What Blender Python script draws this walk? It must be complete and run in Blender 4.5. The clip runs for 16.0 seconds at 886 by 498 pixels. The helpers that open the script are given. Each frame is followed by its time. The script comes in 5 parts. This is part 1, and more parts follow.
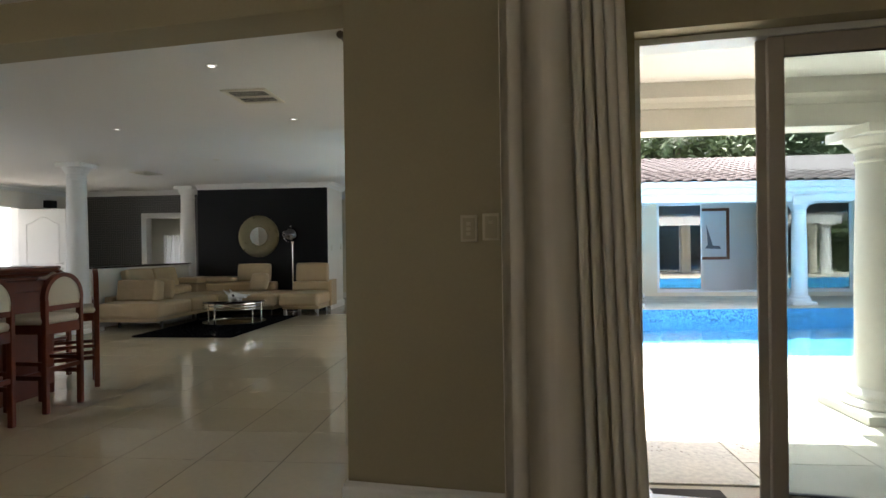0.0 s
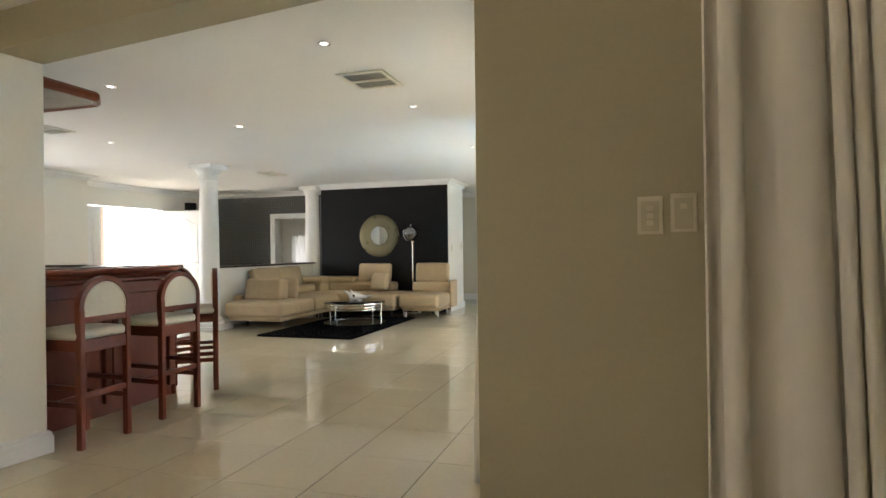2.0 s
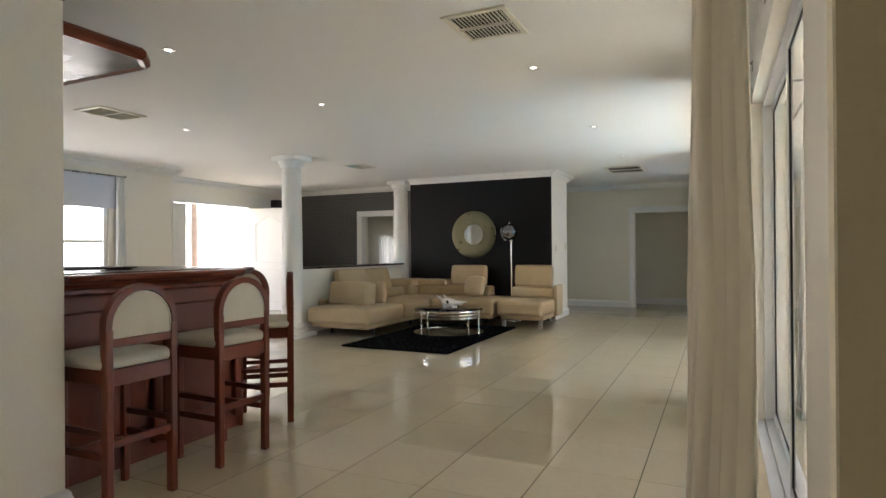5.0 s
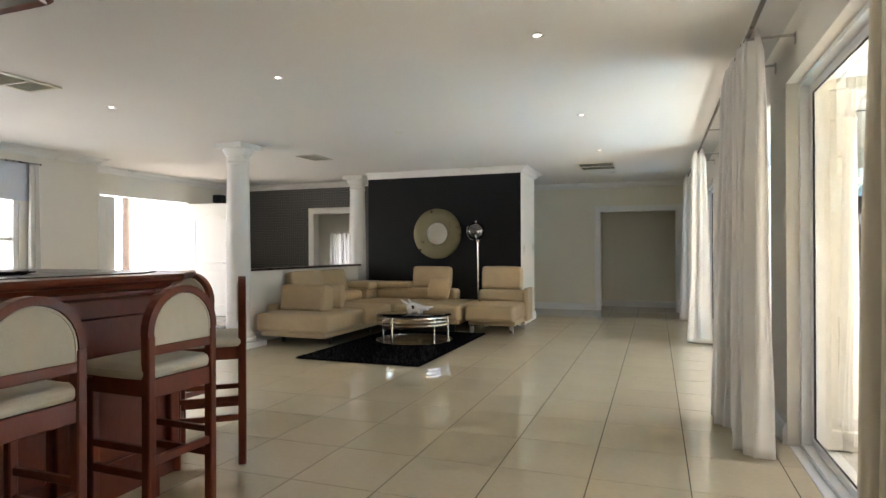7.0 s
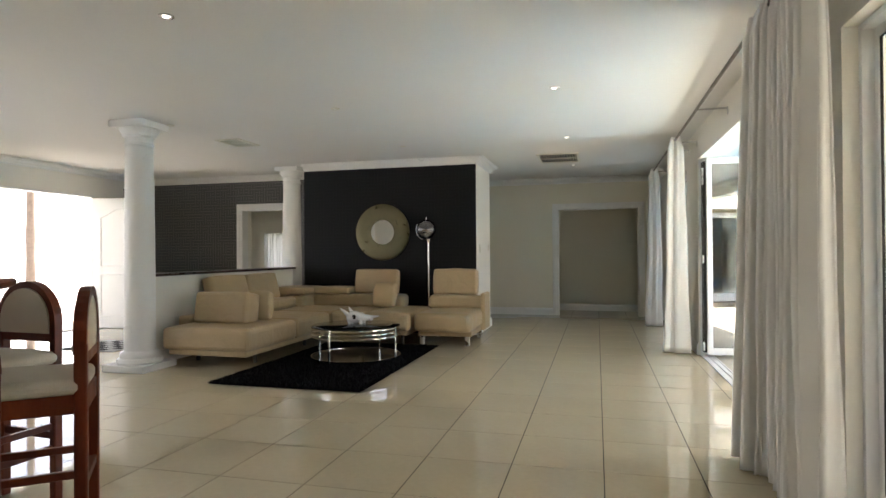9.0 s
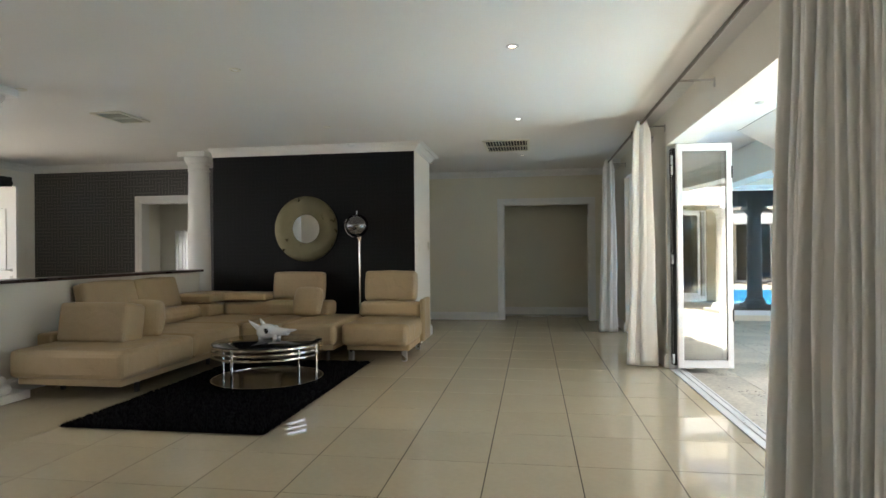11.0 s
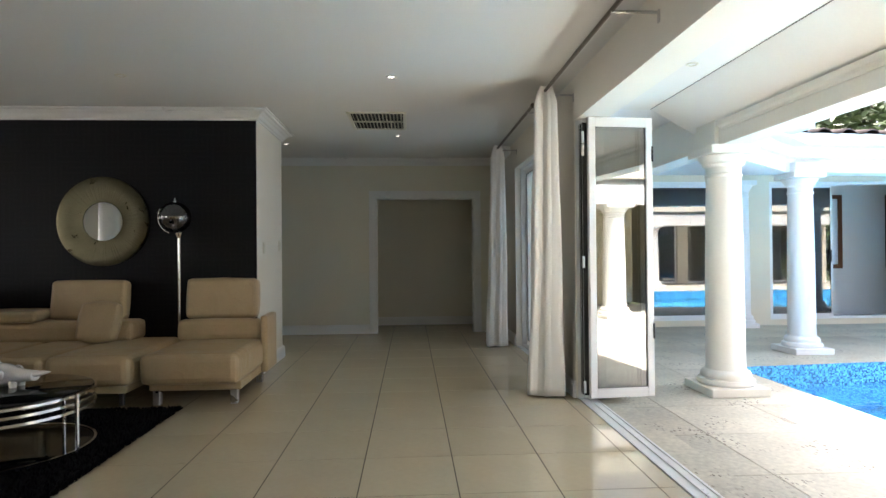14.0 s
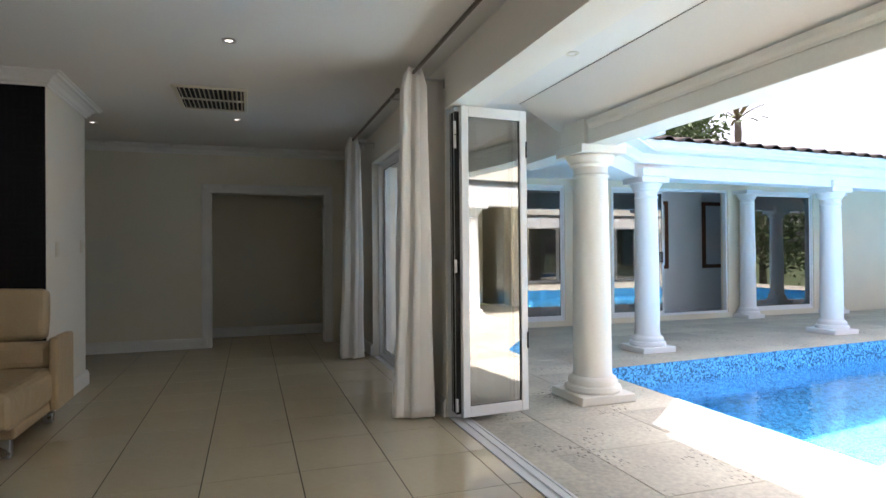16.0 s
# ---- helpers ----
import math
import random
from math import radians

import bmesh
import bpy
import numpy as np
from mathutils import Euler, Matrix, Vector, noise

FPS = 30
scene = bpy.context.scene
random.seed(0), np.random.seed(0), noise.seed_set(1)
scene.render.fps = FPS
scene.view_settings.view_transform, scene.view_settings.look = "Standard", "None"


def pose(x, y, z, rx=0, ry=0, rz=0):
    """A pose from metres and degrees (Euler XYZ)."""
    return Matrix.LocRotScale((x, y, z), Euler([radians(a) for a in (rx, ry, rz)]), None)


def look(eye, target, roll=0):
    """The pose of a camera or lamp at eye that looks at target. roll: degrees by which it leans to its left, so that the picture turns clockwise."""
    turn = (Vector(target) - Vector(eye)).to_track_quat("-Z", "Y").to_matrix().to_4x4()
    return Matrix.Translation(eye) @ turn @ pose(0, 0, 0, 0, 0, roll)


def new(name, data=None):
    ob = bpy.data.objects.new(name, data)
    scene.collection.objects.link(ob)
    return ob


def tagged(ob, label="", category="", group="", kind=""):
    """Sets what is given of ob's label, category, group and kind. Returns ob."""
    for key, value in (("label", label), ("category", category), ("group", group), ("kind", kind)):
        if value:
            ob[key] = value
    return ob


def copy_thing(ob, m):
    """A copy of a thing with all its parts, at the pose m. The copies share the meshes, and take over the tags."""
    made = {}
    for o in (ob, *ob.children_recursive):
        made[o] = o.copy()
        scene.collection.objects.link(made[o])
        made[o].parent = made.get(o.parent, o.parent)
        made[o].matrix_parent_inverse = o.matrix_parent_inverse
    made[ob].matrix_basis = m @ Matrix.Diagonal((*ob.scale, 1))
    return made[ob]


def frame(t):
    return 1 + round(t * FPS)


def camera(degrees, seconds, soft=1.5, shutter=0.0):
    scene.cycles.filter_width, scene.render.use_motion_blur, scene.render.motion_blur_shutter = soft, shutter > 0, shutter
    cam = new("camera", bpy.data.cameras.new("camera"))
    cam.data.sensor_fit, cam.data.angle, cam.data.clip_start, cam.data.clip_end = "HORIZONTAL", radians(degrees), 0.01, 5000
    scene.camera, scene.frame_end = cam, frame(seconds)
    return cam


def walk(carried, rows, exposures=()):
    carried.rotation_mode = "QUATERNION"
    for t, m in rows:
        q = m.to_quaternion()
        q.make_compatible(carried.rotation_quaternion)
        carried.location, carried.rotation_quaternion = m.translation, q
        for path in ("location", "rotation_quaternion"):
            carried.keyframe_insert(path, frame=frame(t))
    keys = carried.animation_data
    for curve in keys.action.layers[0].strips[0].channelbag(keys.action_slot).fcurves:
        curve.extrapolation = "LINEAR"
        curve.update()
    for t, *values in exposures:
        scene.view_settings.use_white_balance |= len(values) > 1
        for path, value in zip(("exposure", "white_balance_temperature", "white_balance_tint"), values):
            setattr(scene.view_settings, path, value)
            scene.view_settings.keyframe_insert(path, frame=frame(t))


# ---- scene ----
cam = camera(74.0, 16.0)
PATH = [
    (0, (0.134, -0.172, 1.216), (-0.064, 1.818, 1.214), -0.7),
    (0.5, (0.102, -0.007, 1.198), (-0.189, 1.972, 1.197), -0.8),
    (1, (0.050, 0.152, 1.197), (-0.328, 2.116, 1.199), -0.8),
    (1.5, (-0.023, 0.309, 1.198), (-0.496, 2.253, 1.199), -0.8),
    (2, (-0.088, 0.473, 1.202), (-0.677, 2.384, 1.206), -0.7),
    (2.5, (-0.140, 0.619, 1.199), (-0.854, 2.487, 1.205), -0.6),
    (3, (-0.246, 0.776, 1.200), (-1.048, 2.608, 1.209), -0.5),
    (3.5, (-0.380, 0.928, 1.205), (-1.223, 2.741, 1.211), -0.4),
    (4, (-0.500, 1.120, 1.206), (-1.357, 2.927, 1.213), -0.4),
    (6.5, (-1.163, 1.911, 1.217), (-1.933, 3.756, 1.226), -0.2),
    (7, (-1.298, 2.049, 1.212), (-1.980, 3.929, 1.219), -0.2),
    (7.5, (-1.399, 2.304, 1.205), (-2.008, 4.209, 1.214), -0.2),
    (8, (-1.478, 2.545, 1.198), (-2.053, 4.460, 1.210), -0.2),
    (10.5, (-1.867, 3.83, 1.182), (-2.227, 5.797, 1.192), -0.6),
    (11, (-1.878, 4.09, 1.196), (-2.179, 6.067, 1.205), -0.5),
    (11.5, (-1.906, 4.371, 1.201), (-2.136, 6.358, 1.211), -0.5),
    (12, (-1.912, 4.662, 1.189), (-2.053, 6.657, 1.197), -0.6),
    (12.5, (-1.89, 4.937, 1.184), (-1.966, 6.935, 1.198), -0.5),
    (13, (-1.878, 5.2, 1.174), (-1.906, 7.2, 1.192), -0.4),
    (13.5, (-1.872, 5.407, 1.164), (-1.835, 7.406, 1.182), -0.5),
    (14, (-1.867, 5.622, 1.179), (-1.757, 7.619, 1.193), -0.5),
    (14.5, (-1.877, 5.803, 1.187), (-1.696, 7.795, 1.2), -0.6),
    (15, (-1.915, 5.967, 1.186), (-1.607, 7.943, 1.2), -0.5),
    (15.5, (-1.912, 6.116, 1.189), (-1.45, 8.062, 1.202), -0.5),
    (16, (-1.888, 6.254, 1.198), (-1.265, 8.154, 1.21), -0.5),
]
EXPOSURES = [(0.0, 2.53, 6300, 14), (0.5, 3.08, 6400, 13), (1.0, 3.52, 6500, 13), (1.5, 3.7, 6600, 15), (2.0, 3.77, 6550, 14), (2.5, 3.67, 6550, 14), (3.2, 3.38, 6600, 15), (4.2, 3.33, 6480, 16), (7.0, 3.43, 6580, 17), (10.5, 3.08, 6550, 14), (12.5, 2.89, 6450, 15), (14.5, 2.57, 6450, 17), (16.0, 2.12, 6450, 20)]
walk(cam, [(t, look(eye, target, roll)) for t, eye, target, roll in PATH], EXPOSURES)

# world and sun
SUN_TO = Vector((0.10, 0.36, 0.93)).normalized()
world = bpy.data.worlds.new("world")
scene.world = world
world.use_nodes = True
wn = world.node_tree.nodes
sky = wn.new("ShaderNodeTexSky")
sky.sky_type = "NISHITA"
sky.sun_disc = False
sky.sun_elevation = math.asin(SUN_TO.z)
sky.sun_rotation = math.atan2(SUN_TO.x, SUN_TO.y)
sky.air_density = 0.75
sky.dust_density = 5.0
sky.ozone_density = 0.4
wn["Background"].inputs["Strength"].default_value = 0.12
haze = wn.new("ShaderNodeHueSaturation")
haze.inputs["Saturation"].default_value = 0.62
world.node_tree.links.new(sky.outputs[0], haze.inputs["Color"])
world.node_tree.links.new(haze.outputs[0], wn["Background"].inputs["Color"])
sun = new("sun", bpy.data.lights.new("sun", "SUN"))
sun.data.energy = 4.0
sun.data.angle = radians(0.5)
sun.data.color = (1.0, 0.95, 0.87)
sun.matrix_world = look((0, 0, 20), Vector((0, 0, 20)) - SUN_TO)
# area lamp added outside the west sash window in place of its skylight
westlight = new("window_fill_lamp", bpy.data.lights.new("window_fill_lamp", "AREA"))
westlight.data.shape = "RECTANGLE"
westlight.data.size, westlight.data.size_y = 2.9, 1.1
westlight.data.energy = 3.2
westlight.data.color = (0.97, 0.98, 1.0)
westlight.matrix_world = look((-9.19, 5.75, 1.46), (0.0, 5.75, 1.46))
# area lamp added for skylight in the patio side's last window, brightening the corridor
eastlight = new("window_fill_lamp", bpy.data.lights.new("window_fill_lamp", "AREA"))
eastlight.data.shape = "RECTANGLE"
eastlight.data.size, eastlight.data.size_y = 1.7, 2.0
eastlight.data.energy = 0.6
eastlight.data.color = (0.98, 0.98, 1.0)
eastlight.matrix_world = look((-0.335, 12.07, 1.15), (-3.0, 12.07, 1.15))
# ---- small tools ----
def box(bm, x0, x1, y0, y1, z0, z1, bevel=0.0, segs=1, turn=None):
    """A box added to bm, with bevelled edges; turn is applied afterwards."""
    vs = [bm.verts.new((x, y, z)) for x in (x0, x1) for y in (y0, y1) for z in (z0, z1)]
    quads = ((0, 1, 3, 2), (4, 6, 7, 5), (0, 4, 5, 1), (2, 3, 7, 6), (0, 2, 6, 4), (1, 5, 7, 3))
    fs = [bm.faces.new([vs[i] for i in q]) for q in quads]
    if bevel > 0:
        edges = list({e for f in fs for e in f.edges})
        out = bmesh.ops.bevel(bm, geom=edges, offset=bevel, segments=segs, profile=0.5, affect="EDGES")
        vs = list({v for f in out["faces"] for v in f.verts} | {v for v in vs if v.is_valid})
    if turn is not None:
        bmesh.ops.transform(bm, matrix=turn, verts=vs)
    return vs


def boxes(rows, bevel=0.0, segs=1):
    bm = bmesh.new()
    for r in rows:
        box(bm, *r, bevel=bevel, segs=segs)
    return bm


def lathe(bm, profile, n=32, at=(0, 0, 0)):
    """A turned shape: (radius, z) from the bottom up, closed at both ends."""
    rings = []
    for r, z in profile:
        rings.append([bm.verts.new((at[0] + r * math.cos(2 * math.pi * i / n), at[1] + r * math.sin(2 * math.pi * i / n), at[2] + z)) for i in range(n)])
    for a, b in zip(rings, rings[1:]):
        for i in range(n):
            bm.faces.new((a[i], a[(i + 1) % n], b[(i + 1) % n], b[i])).smooth = True
    bm.faces.new(list(reversed(rings[0])))
    bm.faces.new(rings[-1])
    return bm


def rod(bm, a, b, r, n=12):
    """A round bar from a to b."""
    a, b = Vector(a), Vector(b)
    m = (b - a).to_track_quat("Z", "Y").to_matrix().to_4x4()
    m.translation = a
    vs0 = set(bm.verts)
    lathe(bm, [(r, 0), (r, (b - a).length)], n)
    bmesh.ops.transform(bm, matrix=m, verts=[v for v in bm.verts if v not in vs0])
    return bm


def sweep(bm, pts, profile, closed=False):
    """Sweeps a closed profile of (out, z) along plan points, mitred; out lies to the right of the way."""
    pts = [Vector((x, y)) for x, y in pts]
    rings = []
    for i, p in enumerate(pts):
        d0 = (p - pts[i - 1]).normalized() if i or closed else (pts[1] - p).normalized()
        d1 = (pts[(i + 1) % len(pts)] - p).normalized() if i < len(pts) - 1 or closed else d0
        n0, n1 = Vector((d0.y, -d0.x)), Vector((d1.y, -d1.x))
        m = (n0 + n1)
        m = m / max(m.dot(n0), 0.2)
        rings.append([bm.verts.new((p.x + m.x * o, p.y + m.y * o, z)) for o, z in profile])
    k = len(profile)
    pairs = list(zip(rings, rings[1:])) + ([(rings[-1], rings[0])] if closed else [])
    for a, b in pairs:
        for i in range(k):
            bm.faces.new((a[i], a[(i + 1) % k], b[(i + 1) % k], b[i]))
    if not closed:
        bm.faces.new(rings[0])
        bm.faces.new(list(reversed(rings[-1])))
    bmesh.ops.recalc_face_normals(bm, faces=bm.faces[:])
    return bm


def finish(bm, name, material, smooth=False):
    me = bpy.data.meshes.new(name)
    bmesh.ops.recalc_face_normals(bm, faces=bm.faces[:])
    bm.to_mesh(me)
    bm.free()
    if smooth:
        me.polygons.foreach_set("use_smooth", [True] * len(me.polygons))
        me.set_sharp_from_angle(angle=radians(38))
    me.materials.append(material)
    return me


def part(name, bm, material, parent, label="", smooth=False):
    ob = new(name, finish(bm, name, material, smooth))
    ob.parent = parent
    if label:
        tagged(ob, label)
    return ob


def shared(name, me, parent, m):
    ob = new(name, me)
    ob.parent = parent
    ob.matrix_basis = m
    return ob


def thing(name, label, category, m=None, group="", kind=""):
    ob = new(name)
    ob.empty_display_size = 0.1
    if m is not None:
        ob.matrix_basis = m
    return tagged(ob, label, category, group, kind)


def solid(name, bm, material, label, category, kind="", smooth=False, group="", m=None):
    ob = new(name, finish(bm, name, material, smooth))
    if m is not None:
        ob.matrix_basis = m
    return tagged(ob, label, category, group, kind)


# ---- materials ----
def mat(name, color, rough=0.5, metal=0.0, vary=0.08, scale=6.0, fine=60.0, bump=0.02, spec=0.5, rvary=0.08, random_ob=0.0, coat=0.0, stretch=(1, 1, 1)):
    """A painted or natural surface with stains at one scale and grain at another."""
    m = bpy.data.materials.new(name)
    m.use_nodes = True
    n, l = m.node_tree.nodes, m.node_tree.links
    b = n["Principled BSDF"]
    tc = n.new("ShaderNodeTexCoord")
    mp = n.new("ShaderNodeMapping")
    mp.inputs["Scale"].default_value = stretch
    l.new(tc.outputs["Object"], mp.inputs[0])
    big, small = n.new("ShaderNodeTexNoise"), n.new("ShaderNodeTexNoise")
    for t, s, d in ((big, scale, 4), (small, fine, 3)):
        t.inputs["Scale"].default_value = s
        t.inputs["Detail"].default_value = d
        l.new(mp.outputs[0], t.inputs["Vector"])
    add = n.new("ShaderNodeMath")
    add.operation = "ADD"
    l.new(big.outputs["Fac"], add.inputs[0])
    l.new(small.outputs["Fac"], add.inputs[1])
    src = add.outputs[0]
    if random_ob:
        oi = n.new("ShaderNodeObjectInfo")
        k = n.new("ShaderNodeMath")
        k.operation = "MULTIPLY_ADD"
        k.inputs[1].default_value = random_ob
        l.new(oi.outputs["Random"], k.inputs[0])
        l.new(src, k.inputs[2])
        src = k.outputs[0]
    ramp = n.new("ShaderNodeMapRange")
    ramp.inputs["From Min"].default_value, ramp.inputs["From Max"].default_value = 0.6, 1.4 + random_ob
    ramp.inputs["To Min"].default_value, ramp.inputs["To Max"].default_value = 1 - vary, 1 + vary
    l.new(src, ramp.inputs["Value"])
    mul = n.new("ShaderNodeVectorMath")
    mul.operation = "SCALE"
    mul.inputs[0].default_value = color
    l.new(ramp.outputs[0], mul.inputs["Scale"])
    l.new(mul.outputs[0], b.inputs["Base Color"])
    rr = n.new("ShaderNodeMapRange")
    rr.inputs["From Min"].default_value, rr.inputs["From Max"].default_value = 0.3, 0.7
    rr.inputs["To Min"].default_value, rr.inputs["To Max"].default_value = max(rough - rvary, 0.02), min(rough + rvary, 1)
    l.new(big.outputs["Fac"], rr.inputs["Value"])
    l.new(rr.outputs[0], b.inputs["Roughness"])
    b.inputs["Metallic"].default_value = metal
    b.inputs["Specular IOR Level"].default_value = spec
    b.inputs["Coat Weight"].default_value = coat
    if bump:
        bp = n.new("ShaderNodeBump")
        bp.inputs["Strength"].default_value = min(bump * 10, 1)
        bp.inputs["Distance"].default_value = 0.004
        l.new(small.outputs["Fac"], bp.inputs["Height"])
        l.new(bp.outputs[0], b.inputs["Normal"])
    return m


def glow(name, color, strength):
    m = bpy.data.materials.new(name)
    m.use_nodes = True
    b = m.node_tree.nodes["Principled BSDF"]
    b.inputs["Base Color"].default_value = (*color, 1)
    b.inputs["Emission Color"].default_value = (*color, 1)
    b.inputs["Emission Strength"].default_value = strength
    return m


def glass(name, tint=(1, 1, 1), rough=0.0, ior=1.45):
    m = bpy.data.materials.new(name)
    m.use_nodes = True
    b = m.node_tree.nodes["Principled BSDF"]
    b.inputs["Base Color"].default_value = (*tint, 1)
    b.inputs["Transmission Weight"].default_value = 1
    b.inputs["Roughness"].default_value = rough
    b.inputs["IOR"].default_value = ior
    return m


def cloth(name, color, through_light):
    """Woven cloth that lets some light through."""
    m = mat(name, color, 0.9, vary=0.04, scale=3, fine=400, bump=0.03)
    n, l = m.node_tree.nodes, m.node_tree.links
    b, out = n["Principled BSDF"], n["Material Output"]
    tr, mx = n.new("ShaderNodeBsdfTranslucent"), n.new("ShaderNodeMixShader")
    tr.inputs["Color"].default_value = (*color, 1)
    mx.inputs[0].default_value = through_light
    l.new(b.outputs[0], mx.inputs[1])
    l.new(tr.outputs[0], mx.inputs[2])
    l.new(mx.outputs[0], out.inputs["Surface"])
    return m


WALL = mat("wall paint", (0.81, 0.785, 0.71), 0.75, vary=0.03, scale=1.5, fine=90, bump=0.01)
WHITE = mat("white gloss paint", (0.80, 0.80, 0.78), 0.35, vary=0.03, scale=3, bump=0.006)
CEIL = mat("ceiling paint", (0.78, 0.77, 0.74), 0.85, vary=0.025, scale=1.2, bump=0.008)
ENDWALL = mat("cream end wall paint", (0.76, 0.73, 0.615), 0.75, vary=0.03, scale=1.5, fine=90, bump=0.01)
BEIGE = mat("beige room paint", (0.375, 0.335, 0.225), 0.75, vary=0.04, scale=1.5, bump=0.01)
TILE = mat("polished floor tile", (0.60, 0.52, 0.36), 0.045, vary=0.07, scale=3, fine=25, bump=0.0, random_ob=0.5, rvary=0.015, spec=0.7, coat=0.12)
GROUT = mat("dark grout", (0.035, 0.028, 0.02), 0.9)
WOOD = mat("red mahogany", (0.15, 0.034, 0.013), 0.36, vary=0.22, scale=2.2, fine=26, bump=0.008, spec=0.3, coat=0.0, stretch=(5, 5, 0.8))
DARKWOOD = mat("dark wood", (0.035, 0.014, 0.010), 0.3, vary=0.3, scale=4, bump=0.01)
CREAM = mat("cream fabric", (0.62, 0.58, 0.48), 0.9, vary=0.06, scale=9, fine=300, bump=0.05)
LEATHER = mat("tan leather", (0.48, 0.365, 0.215), 0.42, vary=0.10, scale=5, fine=120, bump=0.03)
CHROME = mat("chrome", (0.75, 0.75, 0.74), 0.12, metal=1.0, vary=0.02, bump=0.0, rvary=0.04)
STEEL = mat("brushed steel", (0.55, 0.54, 0.52), 0.3, metal=1.0, vary=0.05, bump=0.005)
GOLD = mat("champagne metal leaf", (0.155, 0.14, 0.085), 0.34, metal=0.95, vary=0.12, scale=12, fine=140, bump=0.03)
MIRROR = mat("mirror", (0.86, 0.87, 0.86), 0.02, metal=1.0, vary=0.0, bump=0.0, rvary=0.0)
RUG = mat("black shag", (0.006, 0.006, 0.007), 1.0, spec=0.1, vary=0.4, scale=20, fine=200, bump=0.1)
CURTAIN = cloth("ivory curtain cloth", (0.90, 0.89, 0.855), 0.13)
# darker copy of the ivory cloth: the pillar curtain's shade is in the colour
SHADEDIVORY = cloth("shaded ivory curtain cloth", (0.74, 0.70, 0.59), 0.06)
BEIGECLOTH = cloth("beige curtain cloth", (0.82, 0.775, 0.69), 0.25)
SHEER = cloth("sheer white cloth", (0.82, 0.82, 0.82), 0.6)
ALU = mat("white aluminium", (0.78, 0.79, 0.79), 0.35, vary=0.02, bump=0.003)
RUBBER = mat("black seal", (0.02, 0.02, 0.02), 0.6)
CERAMIC = mat("white ceramic", (0.88, 0.88, 0.88), 0.22, vary=0.01, bump=0.0)
GLASS = glass("clear glass", (0.97, 0.99, 0.98))
TINTED = glass("tinted glass", (0.68, 0.75, 0.79))
# white aluminium darkened: the backlit shade of the sashes is in this colour
BACKLITALU = mat("aluminium toned to backlit shade", (0.40, 0.36, 0.31), 0.4, vary=0.04, bump=0.003)
TRAV = mat("travertine", (0.51, 0.48, 0.39), 0.6, vary=0.42, scale=1.7, fine=30, bump=0.05, random_ob=0.35)
def creased(m, scale, strength):
    """Adds soft creases and hollows to an upholstery material."""
    n, l = m.node_tree.nodes, m.node_tree.links
    b = n["Principled BSDF"]
    tc, no, bp = n.new("ShaderNodeTexCoord"), n.new("ShaderNodeTexNoise"), n.new("ShaderNodeBump")
    no.inputs["Scale"].default_value = scale
    no.inputs["Detail"].default_value = 3
    no.inputs["Distortion"].default_value = 1.4
    bp.inputs["Strength"].default_value = strength
    bp.inputs["Distance"].default_value = 0.03
    l.new(tc.outputs["Object"], no.inputs["Vector"])
    l.new(no.outputs["Fac"], bp.inputs["Height"])
    l.new(b.inputs["Normal"].links[0].from_socket, bp.inputs["Normal"])
    l.new(bp.outputs[0], b.inputs["Normal"])


creased(LEATHER, 6.5, 0.35)
creased(CREAM, 9.0, 0.12)


def radial_leaf(m):
    """Turns a metal into leaf laid in strokes that run out from the centre."""
    n, l = m.node_tree.nodes, m.node_tree.links
    b = n["Principled BSDF"]
    tc, gr, no, bp, cb = (n.new("ShaderNode" + k) for k in ("TexCoord", "TexGradient", "TexNoise", "Bump", "CombineXYZ"))
    gr.gradient_type = "RADIAL"
    l.new(tc.outputs["Object"], gr.inputs["Vector"])
    l.new(gr.outputs["Fac"], cb.inputs["X"])
    no.inputs["Scale"].default_value = 90
    no.inputs["Detail"].default_value = 4
    l.new(cb.outputs[0], no.inputs["Vector"])
    bp.inputs["Strength"].default_value = 0.5
    bp.inputs["Distance"].default_value = 0.01
    l.new(no.outputs["Fac"], bp.inputs["Height"])
    l.new(b.inputs["Normal"].links[0].from_socket, bp.inputs["Normal"])
    l.new(bp.outputs[0], b.inputs["Normal"])


radial_leaf(GOLD)


def coated_pane(name, tint, gloss):
    """Glass with a reflective coat: part of the light is mirrored, the rest passes through the tint."""
    m = bpy.data.materials.new(name)
    m.use_nodes = True
    n, l = m.node_tree.nodes, m.node_tree.links
    tr, gl, mx = n.new("ShaderNodeBsdfTransparent"), n.new("ShaderNodeBsdfGlossy"), n.new("ShaderNodeMixShader")
    tr.inputs["Color"].default_value = (*tint, 1)
    gl.inputs["Color"].default_value = (0.92, 0.95, 0.96, 1)
    gl.inputs["Roughness"].default_value = 0.015
    mx.inputs[0].default_value = gloss
    l.new(tr.outputs[0], mx.inputs[1])
    l.new(gl.outputs[0], mx.inputs[2])
    l.new(mx.outputs[0], n["Material Output"].inputs["Surface"])
    return m


PLASTIC = mat("cream plastic", (0.72, 0.69, 0.58), 0.35, vary=0.02, bump=0.0)
LAMPGLOW = glow("lit lamp", (1.0, 0.95, 0.85), 0.9)


